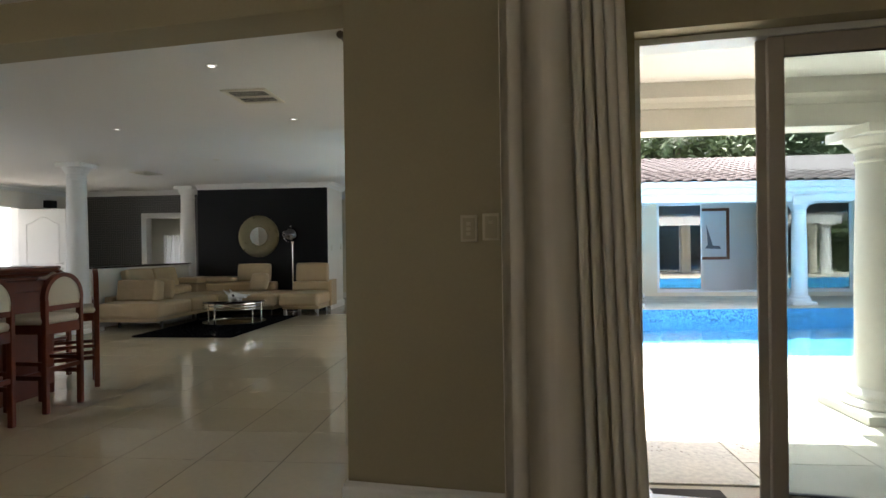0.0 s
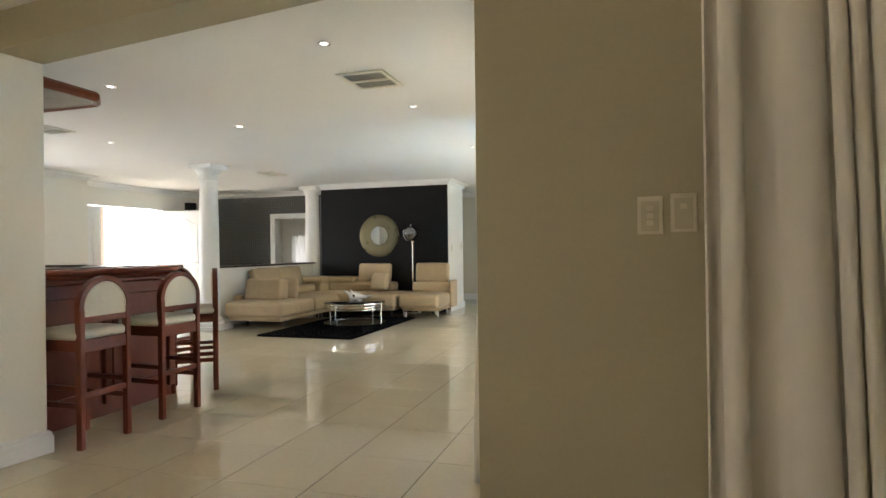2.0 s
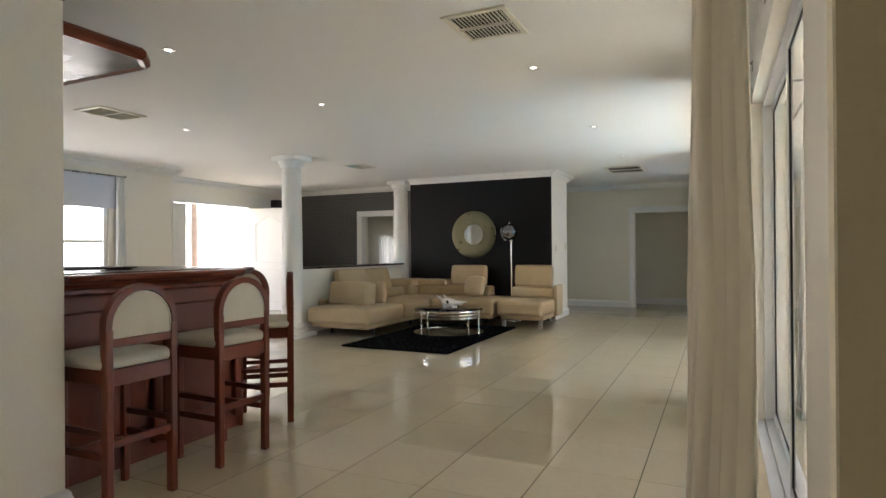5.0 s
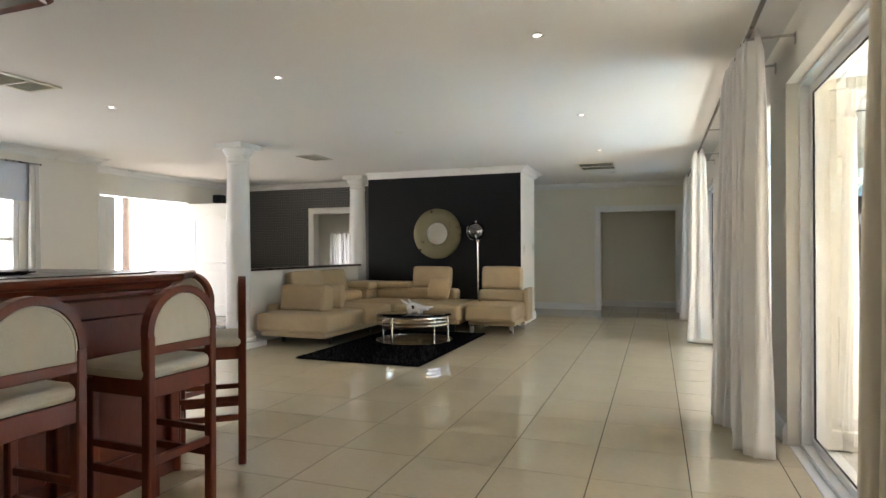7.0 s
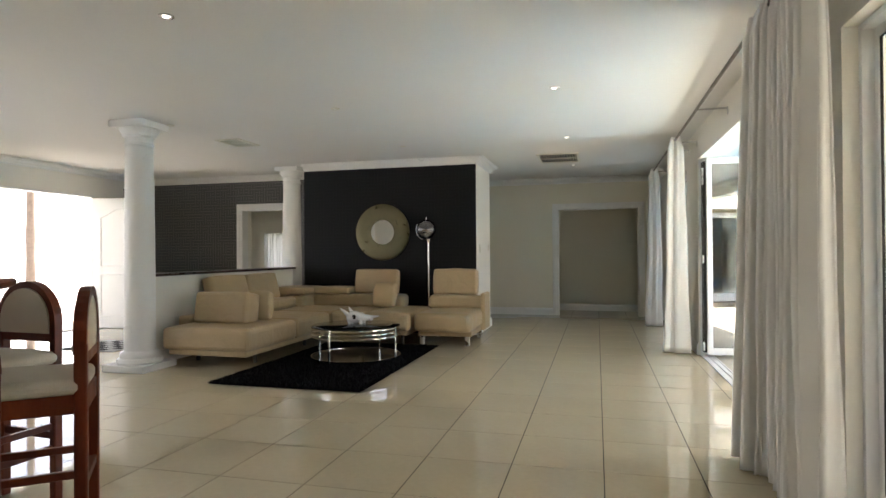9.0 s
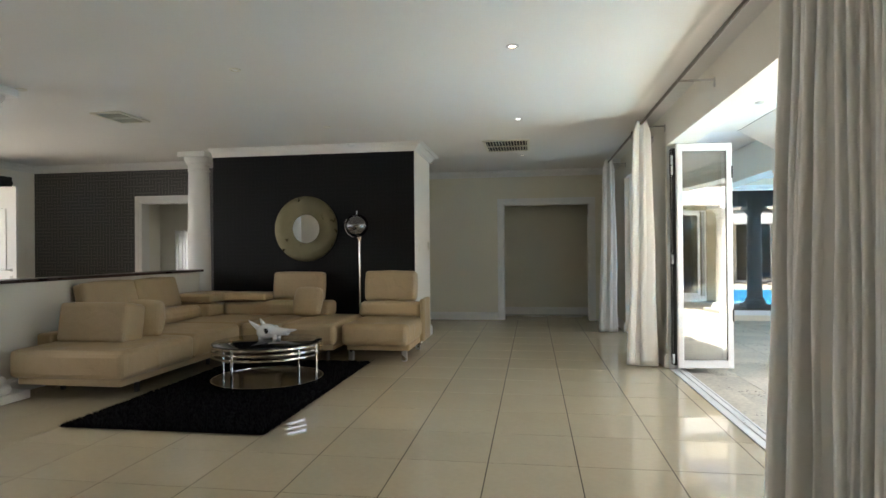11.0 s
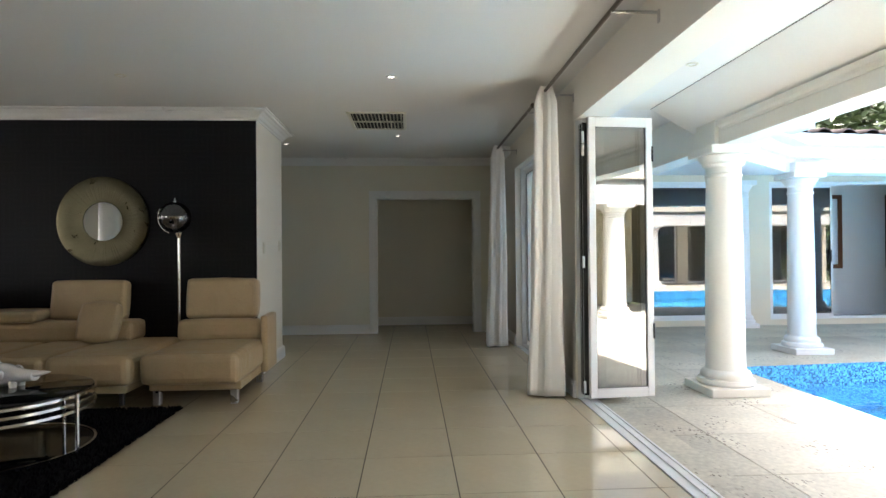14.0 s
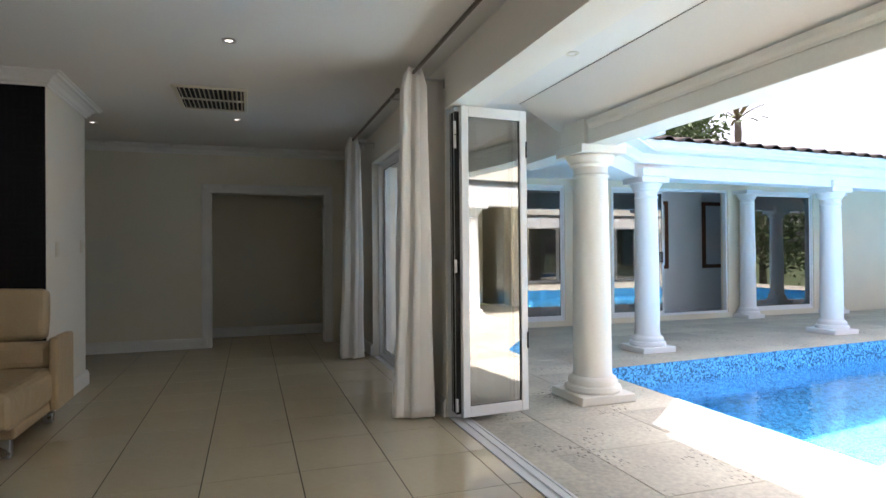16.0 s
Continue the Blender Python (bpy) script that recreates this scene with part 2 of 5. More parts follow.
def pattern_paper(name, ground, stroke, relief, shine):
    """Dark paper with a raised, glossier maze of short strokes; a paler stroke colour adds painted sheen."""
    m = mat(name, ground, 0.5, vary=0.15, scale=5, spec=shine)
    n, l = m.node_tree.nodes, m.node_tree.links
    b = n["Principled BSDF"]

    def calc(op, first, second):
        q = n.new("ShaderNodeMath")
        q.operation = op
        for i, v in enumerate((first, second)):
            if isinstance(v, float):
                q.inputs[i].default_value = v
            else:
                l.new(v, q.inputs[i])
        return q.outputs[0]

    tc, sp = n.new("ShaderNodeTexCoord"), n.new("ShaderNodeSeparateXYZ")
    l.new(tc.outputs["Object"], sp.inputs[0])
    u, v = calc("MULTIPLY", sp.outputs["X"], 19.0), calc("MULTIPLY", sp.outputs["Z"], 19.0)
    cell = n.new("ShaderNodeCombineXYZ")
    l.new(calc("FLOOR", u, 0.0), cell.inputs["X"])
    l.new(calc("FLOOR", v, 0.0), cell.inputs["Y"])
    wnz = n.new("ShaderNodeTexWhiteNoise")
    l.new(cell.outputs[0], wnz.inputs["Vector"])
    pick = calc("GREATER_THAN", wnz.outputs["Value"], 0.5)
    lines = [calc("LESS_THAN", calc("ABSOLUTE", calc("SUBTRACT", calc("FRACT", c, 0.0), 0.5), 0.0), 0.17) for c in (u, v)]
    one = calc("MULTIPLY", lines[0], pick)
    two = calc("MULTIPLY", lines[1], calc("SUBTRACT", 1.0, pick))
    maze = calc("MAXIMUM", one, two)
    mc = n.new("ShaderNodeMix")
    mc.data_type = "RGBA"
    mc.inputs[6].default_value = (*ground, 1)
    mc.inputs[7].default_value = (*stroke, 1)
    l.new(maze, mc.inputs[0])
    l.new(mc.outputs[2], b.inputs["Base Color"])
    mr = n.new("ShaderNodeMapRange")
    mr.inputs["To Min"].default_value, mr.inputs["To Max"].default_value = 0.5, 0.5 - 0.8 * relief
    l.new(maze, mr.inputs["Value"])
    l.new(mr.outputs[0], b.inputs["Roughness"])
    bp = n.new("ShaderNodeBump")
    bp.inputs["Strength"].default_value = relief
    bp.inputs["Distance"].default_value = 0.002
    l.new(maze, bp.inputs["Height"])
    l.new(bp.outputs[0], b.inputs["Normal"])
    return m


def mosaic(name, base, scale):
    """Small square glass mosaic in mixed blues with pale joints."""
    m = bpy.data.materials.new(name)
    m.use_nodes = True
    n, l = m.node_tree.nodes, m.node_tree.links
    b = n["Principled BSDF"]
    tc = n.new("ShaderNodeTexCoord")
    vo = n.new("ShaderNodeTexVoronoi")
    vo.distance = "CHEBYCHEV"
    vo.inputs["Randomness"].default_value = 0.0
    vo.inputs["Scale"].default_value = scale
    mp = n.new("ShaderNodeMapping")
    mp.inputs["Location"].default_value = (0.003, 0.004, 0.002)
    l.new(tc.outputs["Object"], mp.inputs[0])
    l.new(mp.outputs[0], vo.inputs["Vector"])
    wn2 = n.new("ShaderNodeTexWhiteNoise")
    l.new(vo.outputs["Position"], wn2.inputs["Vector"])
    cr = n.new("ShaderNodeValToRGB")
    e = cr.color_ramp.elements
    cr.color_ramp.interpolation = "CONSTANT"
    e[0].color, e[0].position = (*[c * 0.35 for c in base], 1), 0
    e[1].color, e[1].position = (*base, 1), 0.3
    for p, k in ((0.6, 1.35), (0.85, 0.6)):
        x = e.new(p)
        x.color = (*[min(c * k + 0.02, 1) for c in base], 1)
    l.new(wn2.outputs["Value"], cr.inputs[0])
    l.new(cr.outputs[0], b.inputs["Base Color"])
    b.inputs["Roughness"].default_value = 0.25
    return m


# hall strokes made paler so that their colour carries gloss and glare too
PATTERNPAPER = pattern_paper("maze wallpaper", (0.062, 0.062, 0.062), (0.16, 0.16, 0.152), 0.42, 0.5)
BLACKPAPER = pattern_paper("black maze wallpaper", (0.0095, 0.0095, 0.0105), (0.0115, 0.0115, 0.0125), 0.05, 0.16)
BLACKGLASS = mat("black glass", (0.012, 0.012, 0.013), 0.04, vary=0.0, bump=0.0, rvary=0.01)
SMOKEDSHADE = coated_pane("smoked globe glass", (0.42, 0.42, 0.43), 0.16)
MIRRORGLASS = coated_pane("dark reflective glass", (0.24, 0.28, 0.30), 0.20)


def pitted(m):
    """Adds clusters of small dark pits to a stone."""
    n, l = m.node_tree.nodes, m.node_tree.links
    b = n["Principled BSDF"]
    tc = n.new("ShaderNodeTexCoord")
    geo = n.new("ShaderNodeNewGeometry")
    pits, clus = n.new("ShaderNodeTexVoronoi"), n.new("ShaderNodeTexNoise")
    pits.inputs["Scale"].default_value = 42
    mp = n.new("ShaderNodeMapping")
    mp.inputs["Scale"].default_value = (1, 0.45, 1)
    l.new(geo.outputs["Position"], mp.inputs[0])
    clus.inputs["Scale"].default_value = 2.6
    clus.inputs["Detail"].default_value = 5
    l.new(mp.outputs[0], pits.inputs["Vector"])
    l.new(geo.outputs["Position"], clus.inputs["Vector"])
    a, c = n.new("ShaderNodeMapRange"), n.new("ShaderNodeMapRange")
    a.inputs["From Min"].default_value, a.inputs["From Max"].default_value = 0.34, 0.22
    c.inputs["From Min"].default_value, c.inputs["From Max"].default_value = 0.52, 0.62
    l.new(pits.outputs["Distance"], a.inputs["Value"])
    l.new(clus.outputs["Fac"], c.inputs["Value"])
    mu = n.new("ShaderNodeMath")
    mu.operation = "MULTIPLY"
    l.new(a.outputs[0], mu.inputs[0])
    l.new(c.outputs[0], mu.inputs[1])
    mix = n.new("ShaderNodeMix")
    mix.data_type = "RGBA"
    old = b.inputs["Base Color"].links[0].from_socket
    l.new(mu.outputs[0], mix.inputs["Factor"])
    l.new(old, mix.inputs["A"])
    mix.inputs["B"].default_value = (0.13, 0.11, 0.085, 1)
    l.new(mix.outputs["Result"], b.inputs["Base Color"])


pitted(TRAV)
# ---- the house shell ----
H = 2.58                  # ceiling
HEAD = 2.24               # heads of the glazed openings
EX0, EX1 = -0.54, -0.30   # east wall, inner and outer face
ROOM = pose(-0.592, 2.524, 0, 0, 0, -7.61)   # the first room lies askew: its own axes, from the pillar's corner

solid("wall_east", boxes([
    (EX0, EX1, 2.97, 3.35, 0, HEAD), (EX0, EX1, 6.20, 6.72, 0, HEAD), (EX0, EX1, 10.30, 11.15, 0, HEAD),
    (EX0, EX1, 13.0, 14.36, 0, HEAD), (EX0, EX1, 2.97, 14.36, HEAD, H)]), WALL,
    "cream plastered wall pierced by tall glazed openings", "wall", "structure")
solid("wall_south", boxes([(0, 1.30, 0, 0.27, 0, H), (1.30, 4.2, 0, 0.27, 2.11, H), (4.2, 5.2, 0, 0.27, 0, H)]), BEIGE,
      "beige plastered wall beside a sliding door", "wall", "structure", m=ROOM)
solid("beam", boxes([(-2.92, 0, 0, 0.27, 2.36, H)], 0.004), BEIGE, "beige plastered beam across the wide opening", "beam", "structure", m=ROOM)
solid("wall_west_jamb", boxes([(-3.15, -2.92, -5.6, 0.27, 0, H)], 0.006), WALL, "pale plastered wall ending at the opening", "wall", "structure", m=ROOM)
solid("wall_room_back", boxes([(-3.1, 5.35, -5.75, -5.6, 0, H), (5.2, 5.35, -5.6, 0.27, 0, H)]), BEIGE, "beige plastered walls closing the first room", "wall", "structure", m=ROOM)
solid("wall_north", boxes([(-5.5, -2.378, 14.36, 14.5, 0, H), (-0.92, EX1, 14.36, 14.5, 0, H), (-2.378, -0.92, 14.36, 14.5, 2.005, H)]), ENDWALL,
      "cream plastered end wall with a doorway", "wall", "structure")
# the opening at x -5.0 to -4.3 is unseen, added to light the passage
solid("wall_passage", boxes([(-4.3, EX1, 15.35, 15.45, 0, H), (-5.5, -5.0, 15.35, 15.45, 0, H), (-5.0, -4.3, 15.35, 15.45, 0, 1.4), (-5.0, -4.3, 15.35, 15.45, 1.9, H), (-5.6, -5.5, 12.5, 15.45, 0, H), (EX0 + 0.02, EX1, 14.5, 15.35, 0, H)]), ENDWALL,
      "cream plastered wall of the passage beyond", "wall", "structure")
solid("wall_feature", boxes([(-6.1, -3.35, 11.414, 12.5, 0, H)], 0.004), WALL, "white plastered block that carries the feature wall", "wall", "structure")
solid("wallpaper_feature", boxes([(-6.1, -3.356, 11.406, 11.4135, 0, 2.479)]), BLACKPAPER, "black textured wallpaper on the feature wall", "wallpaper", "structure")
solid("wall_pattern", boxes([(-9.65, -7.80, 12.30, 12.48, 0, H), (-6.94, -6.1, 12.30, 12.48, 0, H), (-7.80, -6.94, 12.30, 12.48, 1.985, H)]), PATTERNPAPER,
      "charcoal wallpaper with a glossy maze pattern in the hall", "wall", "structure")
solid("wall_study", boxes([(-9.6, -5.6, 15.4, 15.55, 0, 0.3), (-9.6, -9.2, 15.4, 15.55, 0.3, H), (-6.9, -5.6, 15.4, 15.55, 0.3, H), (-9.2, -6.9, 15.4, 15.55, 1.66, H),
                           (-9.7, -9.6, 12.48, 15.55, 0, H)]), WALL, "plain wall of the room beyond the hall", "wall", "structure")
solid("wall_pony", boxes([(-6.52, -6.33, 8.42, 11.45, 0, 0.955)], 0.004), WALL, "white plastered half-height wall", "wall", "structure")
solid("wall_entrance", boxes([(-9.85, -9.65, 8.42, 8.98, 0, H), (-9.85, -9.65, 10.92, 12.48, 0, H), (-9.85, -9.65, 8.98, 10.92, 2.17, H)]), WALL,
      "white plastered entrance wall", "wall", "structure")
solid("wall_west", boxes([(-9.2, -9.0, 1.9, 4.2, 0, H), (-9.2, -9.0, 7.30, 8.42, 0, H), (-9.2, -9.0, 4.2, 7.30, 2.1, H), (-9.2, -9.0, 4.2, 7.30, 0, 0.85),
                          (-9.85, -9.2, 8.3, 8.42, 0, H), (-9.0, -3.66, 1.9, 2.05, 0, H)]), WALL, "white plastered wall with a sash window", "wall", "structure")
solid("ceiling", boxes([(-9.85, EX1, 3.0, 16.5, H, H + 0.12), (-9.2, -3.6, 1.9, 3.0, H, H + 0.12), (-3.6, 5.2, -3.6, 3.0, H, H + 0.12)]), CEIL,
      "flat white painted ceiling", "ceiling", "structure")
solid("ground", boxes([(-600, 600, -600, 600, -1.9, -1.8)]), mat("lawn earth", (0.07, 0.09, 0.03), 0.95, vary=0.3, scale=0.5), "bare earth around the house", "ground", "structure")
floor = solid("floor", boxes([(-9.85, EX0 + 0.05, 2.87, 16.5, -0.2, -0.0011), (-9.2, -3.6, 1.9, 2.87, -0.2, -0.0011), (-3.6, 1.2, -3.6, 2.87, -0.2, -0.0011), (1.2, 4.6, -3.6, 2.2, -0.2, -0.0011)]), GROUT,
              "polished cream floor tiles with thin dark joints", "floor", "structure")

# cornices, skirtings, door casings
CROWN = [(0.0, H - 0.101), (0.012, H - 0.101), (0.016, H - 0.085), (0.03, H - 0.075), (0.045, H - 0.05), (0.075, H - 0.028), (0.10, H - 0.024), (0.105, H - 0.012), (0.125, H - 0.008), (0.125, H - 0.0005), (0.0, H - 0.0005)]
BASE = [(0.0, 0.001), (0.022, 0.001), (0.022, 0.10), (0.016, 0.112), (0.016, 0.122), (0.006, 0.135), (0.0, 0.135)]


def moulding(name, pts, profile, label, m=None):
    bm = bmesh.new()
    sweep(bm, pts, profile)
    return solid(name, bm, WHITE, label, "moulding", "structure", m=m)


moulding("cornice_feature", [(-6.098, 11.404), (-3.348, 11.404), (-3.348, 12.504), (-4.4, 12.504)], CROWN, "white stepped plaster cornice over the feature wall")
moulding("cornice_north", [(-5.5, 14.358), (-0.545, 14.358), (-0.545, 13.3)], [(-0.0 + o, z) for o, z in CROWN], "white plaster cornice on the end wall")
moulding("cornice_hall", [(-9.645, 8.425), (-9.645, 12.295), (-6.105, 12.295)], CROWN, "white plaster cornice round the hall")
moulding("cornice_west", [(-8.995, 2.05), (-8.995, 8.425), (-9.64, 8.425)], CROWN, "white plaster cornice over the window wall")
moulding("baseboard_feature", [(-3.40, 11.404), (-3.348, 11.404), (-3.348, 12.504), (-4.4, 12.504)], BASE, "white moulded skirting board")
moulding("baseboard_north", [(-5.5, 14.358), (-2.48, 14.358)], BASE, "white moulded skirting board")
moulding("baseboard_passage", [(-5.5, 15.348), (-0.55, 15.348), (-0.55, 14.55)], BASE, "white moulded skirting board")
moulding("baseboard_pier", [(EX0 - 0.002, 6.70), (EX0 - 0.002, 6.21)], BASE, "white moulded skirting board")
moulding("baseboard_pier_far", [(EX0 - 0.002, 11.14), (EX0 - 0.002, 10.31)], BASE, "white moulded skirting board")
moulding("baseboard_corner", [(EX0 - 0.002, 14.3), (EX0 - 0.002, 13.01)], BASE, "white moulded skirting board")
moulding("baseboard_jamb", [(-2.918, -5.5), (-2.918, 0.272), (-3.15, 0.272)], BASE, "white moulded skirting board", ROOM)
moulding("baseboard_pillar", [(-0.002, 0.25), (-0.002, -0.002), (1.28, -0.002)][::-1], [(-o, z) for o, z in BASE][::-1], "beige painted skirting board", ROOM)
moulding("baseboard_hall", [(-9.645, 10.95), (-9.645, 12.295), (-7.95, 12.295)], BASE, "white moulded skirting board")
moulding("baseboard_pony", [(-6.328, 11.4), (-6.328, 8.45)][::-1], [(o, z) for o, z in BASE], "white moulded skirting board")


def casing(name, x0, x1, y, top, label, side=-1):
    """A moulded white door casing on a wall that faces -y."""
    c = thing(name, label, "door frame", kind="structure")
    w = 0.10
    for n, r in (("jamb", (x0 - w, x0, 0, top)), ("jamb", (x1, x1 + w, 0, top)), ("head", (x0 - w, x1 + w, top, top + w))):
        bm = boxes([(r[0], r[1], y - 0.018, y - 0.001, r[2], r[3])], 0.003)
        if n == "jamb":
            box(bm, r[0] + 0.012, r[1] - 0.035, y - 0.030, y - 0.018, r[2], r[3] - 0.001, 0.003)
        else:
            box(bm, r[0] + 0.012, r[1] - 0.012, y - 0.030, y - 0.018, r[2] + 0.035, r[3] - 0.012, 0.003)
        part(n, bm, WHITE, c)
    for n, r in (("reveal", (x0 - 0.001, x0 + 0.015, 0, top)), ("reveal", (x1 - 0.015, x1 + 0.001, 0, top)), ("reveal", (x0, x1, top - 0.015, top + 0.001))):
        part(n, boxes([(r[0], r[1], y - 0.012, y + 0.17, r[2], r[3])], 0.002), WHITE, c)
    return c


casing("door_frame_passage", -2.378, -0.92, 14.36, 2.005, "white moulded casing of an empty doorway")
casing("door_frame_study", -7.80, -6.94, 12.30, 1.985, "white moulded casing of the hall doorway")
solid("ledge", boxes([(-6.56, -6.27, 8.40, 11.46, 0.955, 0.985)], 0.008, 2), DARKWOOD, "dark polished wooden cap on the half wall", "ledge")
# ---- columns ----
def column(name, at, z0, z1, r, material, label, group, w=0.25):
    """A round column on a square plinth with a ringed base and capital."""
    c = thing(name, label, "column", pose(at[0], at[1], z0), group)
    h = z1 - z0
    part("plinth", boxes([(-w, w, -w, w, 0, 0.07)], 0.006), material, c)
    bm = bmesh.new()
    lathe(bm, [(r * 1.42, 0.07), (r * 1.48, 0.09), (r * 1.42, 0.12), (r * 1.25, 0.13), (r * 1.28, 0.16), (r * 1.2, 0.185), (r * 1.04, 0.2),
               (r, 0.23), (r * 0.97, h * 0.5), (r * 0.88, h - 0.26)], 40)
    part("shaft", bm, material, c, smooth=True)
    bm = bmesh.new()
    q = r * 0.88
    lathe(bm, [(q, h - 0.26), (q * 1.08, h - 0.25), (q * 1.08, h - 0.235), (q, h - 0.225), (q * 1.02, h - 0.17), (q * 1.2, h - 0.15), (q * 1.2, h - 0.135),
               (q * 1.4, h - 0.10), (q * 1.45, h - 0.075), (q * 1.3, h - 0.07)], 40)
    part("capital", bm, material, c, smooth=True)
    part("abacus", boxes([(-q * 1.5, q * 1.5, -q * 1.5, q * 1.5, h - 0.07, h)], 0.005), material, c)
    return c


column("column", (-6.31, 8.21), 0, H - 0.001, 0.152, WHITE, "white painted round column on a square plinth", "indoor columns")
column("column", (-6.42, 11.60), 0, H - 0.001, 0.152, WHITE, "white painted round column at the half wall's end", "indoor columns")


# ---- seating group ----
def cushion(x0, x1, y0, y1, z0, z1, bevel=0.05, puff=0.012, turn=None):
    """A soft upholstered block, a little swollen, with rounded edges."""
    bm = bmesh.new()
    box(bm, x0, x1, y0, y1, z0, z1, bevel, 3)
    bmesh.ops.subdivide_edges(bm, edges=[e for e in bm.edges if e.calc_length() > 0.16], cuts=3, use_grid_fill=True)
    c = Vector(((x0 + x1) / 2, (y0 + y1) / 2, (z0 + z1) / 2))
    for v in bm.verts:
        d = v.co - c
        k = [(1 - (2 * d[i] / max(s, 1e-3)) ** 2) for i, s in enumerate((x1 - x0, y1 - y0, z1 - z0))]
        for i in range(3):
            j, o = (i + 1) % 3, (i + 2) % 3
            v.co[i] += math.copysign(puff, d[i]) * max(k[j], 0) * max(k[o], 0) * (1 if abs(k[i]) < 0.3 else 0)
        v.co += Vector((0, 0, 0.004)) * noise.noise(v.co * 6)
    if turn is not None:
        bmesh.ops.transform(bm, matrix=turn, verts=bm.verts)
    return bm


def tilt(x, y, z, axis, deg):
    return Matrix.Translation((x, y, z)) @ Matrix.Rotation(radians(deg), 4, axis) @ Matrix.Translation((-x, -y, -z))


def foot(bm, x, y, h=0.13, w=0.03):
    box(bm, x - w, x + w, y - w, y + w, 0, h, 0.004)


DARKSTEEL = mat("dark steel", (0.10, 0.095, 0.09), 0.4, metal=0.8, vary=0.05)
sofa = thing("corner_sofa", "tan leather corner sofa with adjustable headrests", "sofa", pose(0, 0, 0))
part("base", boxes([(-6.06, -5.125, 8.33, 11.22, 0.135, 0.205), (-5.125, -4.02, 10.20, 11.22, 0.135, 0.205)], 0.015, 2), LEATHER, sofa, "tan leather base frame")
part("seat_cushion", cushion(-6.12, -5.08, 8.29, 9.30, 0.19, 0.425), LEATHER, sofa)
part("seat_cushion", cushion(-6.12, -5.08, 9.305, 10.18, 0.19, 0.425), LEATHER, sofa)
part("seat_cushion", cushion(-6.18, -5.08, 10.185, 11.25, 0.19, 0.425), LEATHER, sofa)
part("seat_cushion", cushion(-5.075, -4.62, 10.16, 11.25, 0.19, 0.425), LEATHER, sofa)
part("chaise_cushion", cushion(-4.615, -3.98, 10.16, 11.25, 0.19, 0.425, 0.06), LEATHER, sofa)
part("armrest", cushion(-6.05, -5.385, 8.70, 8.97, 0.43, 0.775, 0.035, turn=tilt(-5.7, 8.72, 0.43, "X", -9)), LEATHER, sofa, "raised tan leather armrest")
part("back_panel", cushion(-6.26, -6.10, 8.72, 11.28, 0.16, 0.50, 0.03, 0.0), LEATHER, sofa)
for y0, y1 in ((9.165, 9.93), (9.94, 10.685)):
    part("backrest", cushion(-6.16, -5.83, y0, y1 + 0.01, 0.41, 0.565, 0.055, 0.02, turn=tilt(-6.1, 9, 0.4, "Y", -4)), LEATHER, sofa)
    part("headrest", cushion(-6.21, -6.07, y0, y1 - 0.015, 0.555, 0.925, 0.035, turn=tilt(-6.14, 9, 0.56, "Y", -15)), LEATHER, sofa, "raised tan leather headrest")
part("corner_backrest", cushion(-6.22, -5.74, 10.70, 11.28, 0.41, 0.595, 0.04), LEATHER, sofa)
part("corner_headrest", cushion(-6.24, -5.72, 10.69, 11.30, 0.60, 0.705, 0.03), LEATHER, sofa, "folded-down tan leather headrest")
part("backrest", cushion(-5.735, -4.34, 10.98, 11.28, 0.41, 0.595, 0.045), LEATHER, sofa)
part("headrest", cushion(-5.715, -5.15, 10.95, 11.29, 0.60, 0.70, 0.03), LEATHER, sofa, "folded-down tan leather headrest")
part("headrest", cushion(-5.14, -4.48, 11.12, 11.26, 0.595, 0.95, 0.035, turn=tilt(-4.8, 11.2, 0.6, "X", -8)), LEATHER, sofa, "raised tan leather headrest")
for x, y in ((-6.02, 8.76), (-5.30, 8.76), (-5.36, 10.0), (-4.15, 10.4), (-4.15, 11.15), (-6.05, 11.1)):
    bm = bmesh.new()
    foot(bm, x, y, 0.131, 0.018)
    part("leg", bm, DARKSTEEL, sofa, "dark steel leg")
for n, x, y, z, rz, tx in (("throw_pillow", -5.52, 9.17, 0.585, 14, -12), ("throw_pillow", -4.575, 10.90, 0.605, -4, -20)):
    p = solid(n, cushion(-0.165, 0.165, -0.05, 0.05, -0.16, 0.16, 0.032, 0.028), LEATHER, "small square tan leather pillow on the sofa", "pillow", group="throw pillows",
              m=pose(x, y, z, tx, 0, rz))

chair = thing("armless_chair", "tan leather armless lounge chair on steel feet", "chair", pose(-3.545, 10.2, 0))
part("base", boxes([(-0.35, 0.35, 0.08, 1.04, 0.13, 0.20)], 0.015, 2), LEATHER, chair)
part("seat_cushion", cushion(-0.385, 0.36, -0.02, 0.98, 0.19, 0.425, 0.055), LEATHER, chair)
part("backrest", cushion(-0.40, 0.35, 0.74, 1.06, 0.40, 0.59, 0.05, turn=tilt(0, 0.9, 0.4, "X", -8)), LEATHER, chair)
part("headrest", cushion(-0.40, 0.245, 0.96, 1.09, 0.59, 0.957, 0.035, turn=tilt(0, 1.03, 0.6, "X", -7)), LEATHER, chair, "raised tan leather headrest")
part("side_panel", cushion(0.345, 0.405, 0.70, 1.08, 0.14, 0.64, 0.02, 0.0), LEATHER, chair)
for x, y in ((-0.33, 0.20), (0.27, 0.20), (0.27, 0.98), (-0.33, 0.98)):
    bm = bmesh.new()
    foot(bm, x, y, 0.131, 0.028)
    part("foot", bm, STEEL, chair, "square steel foot")

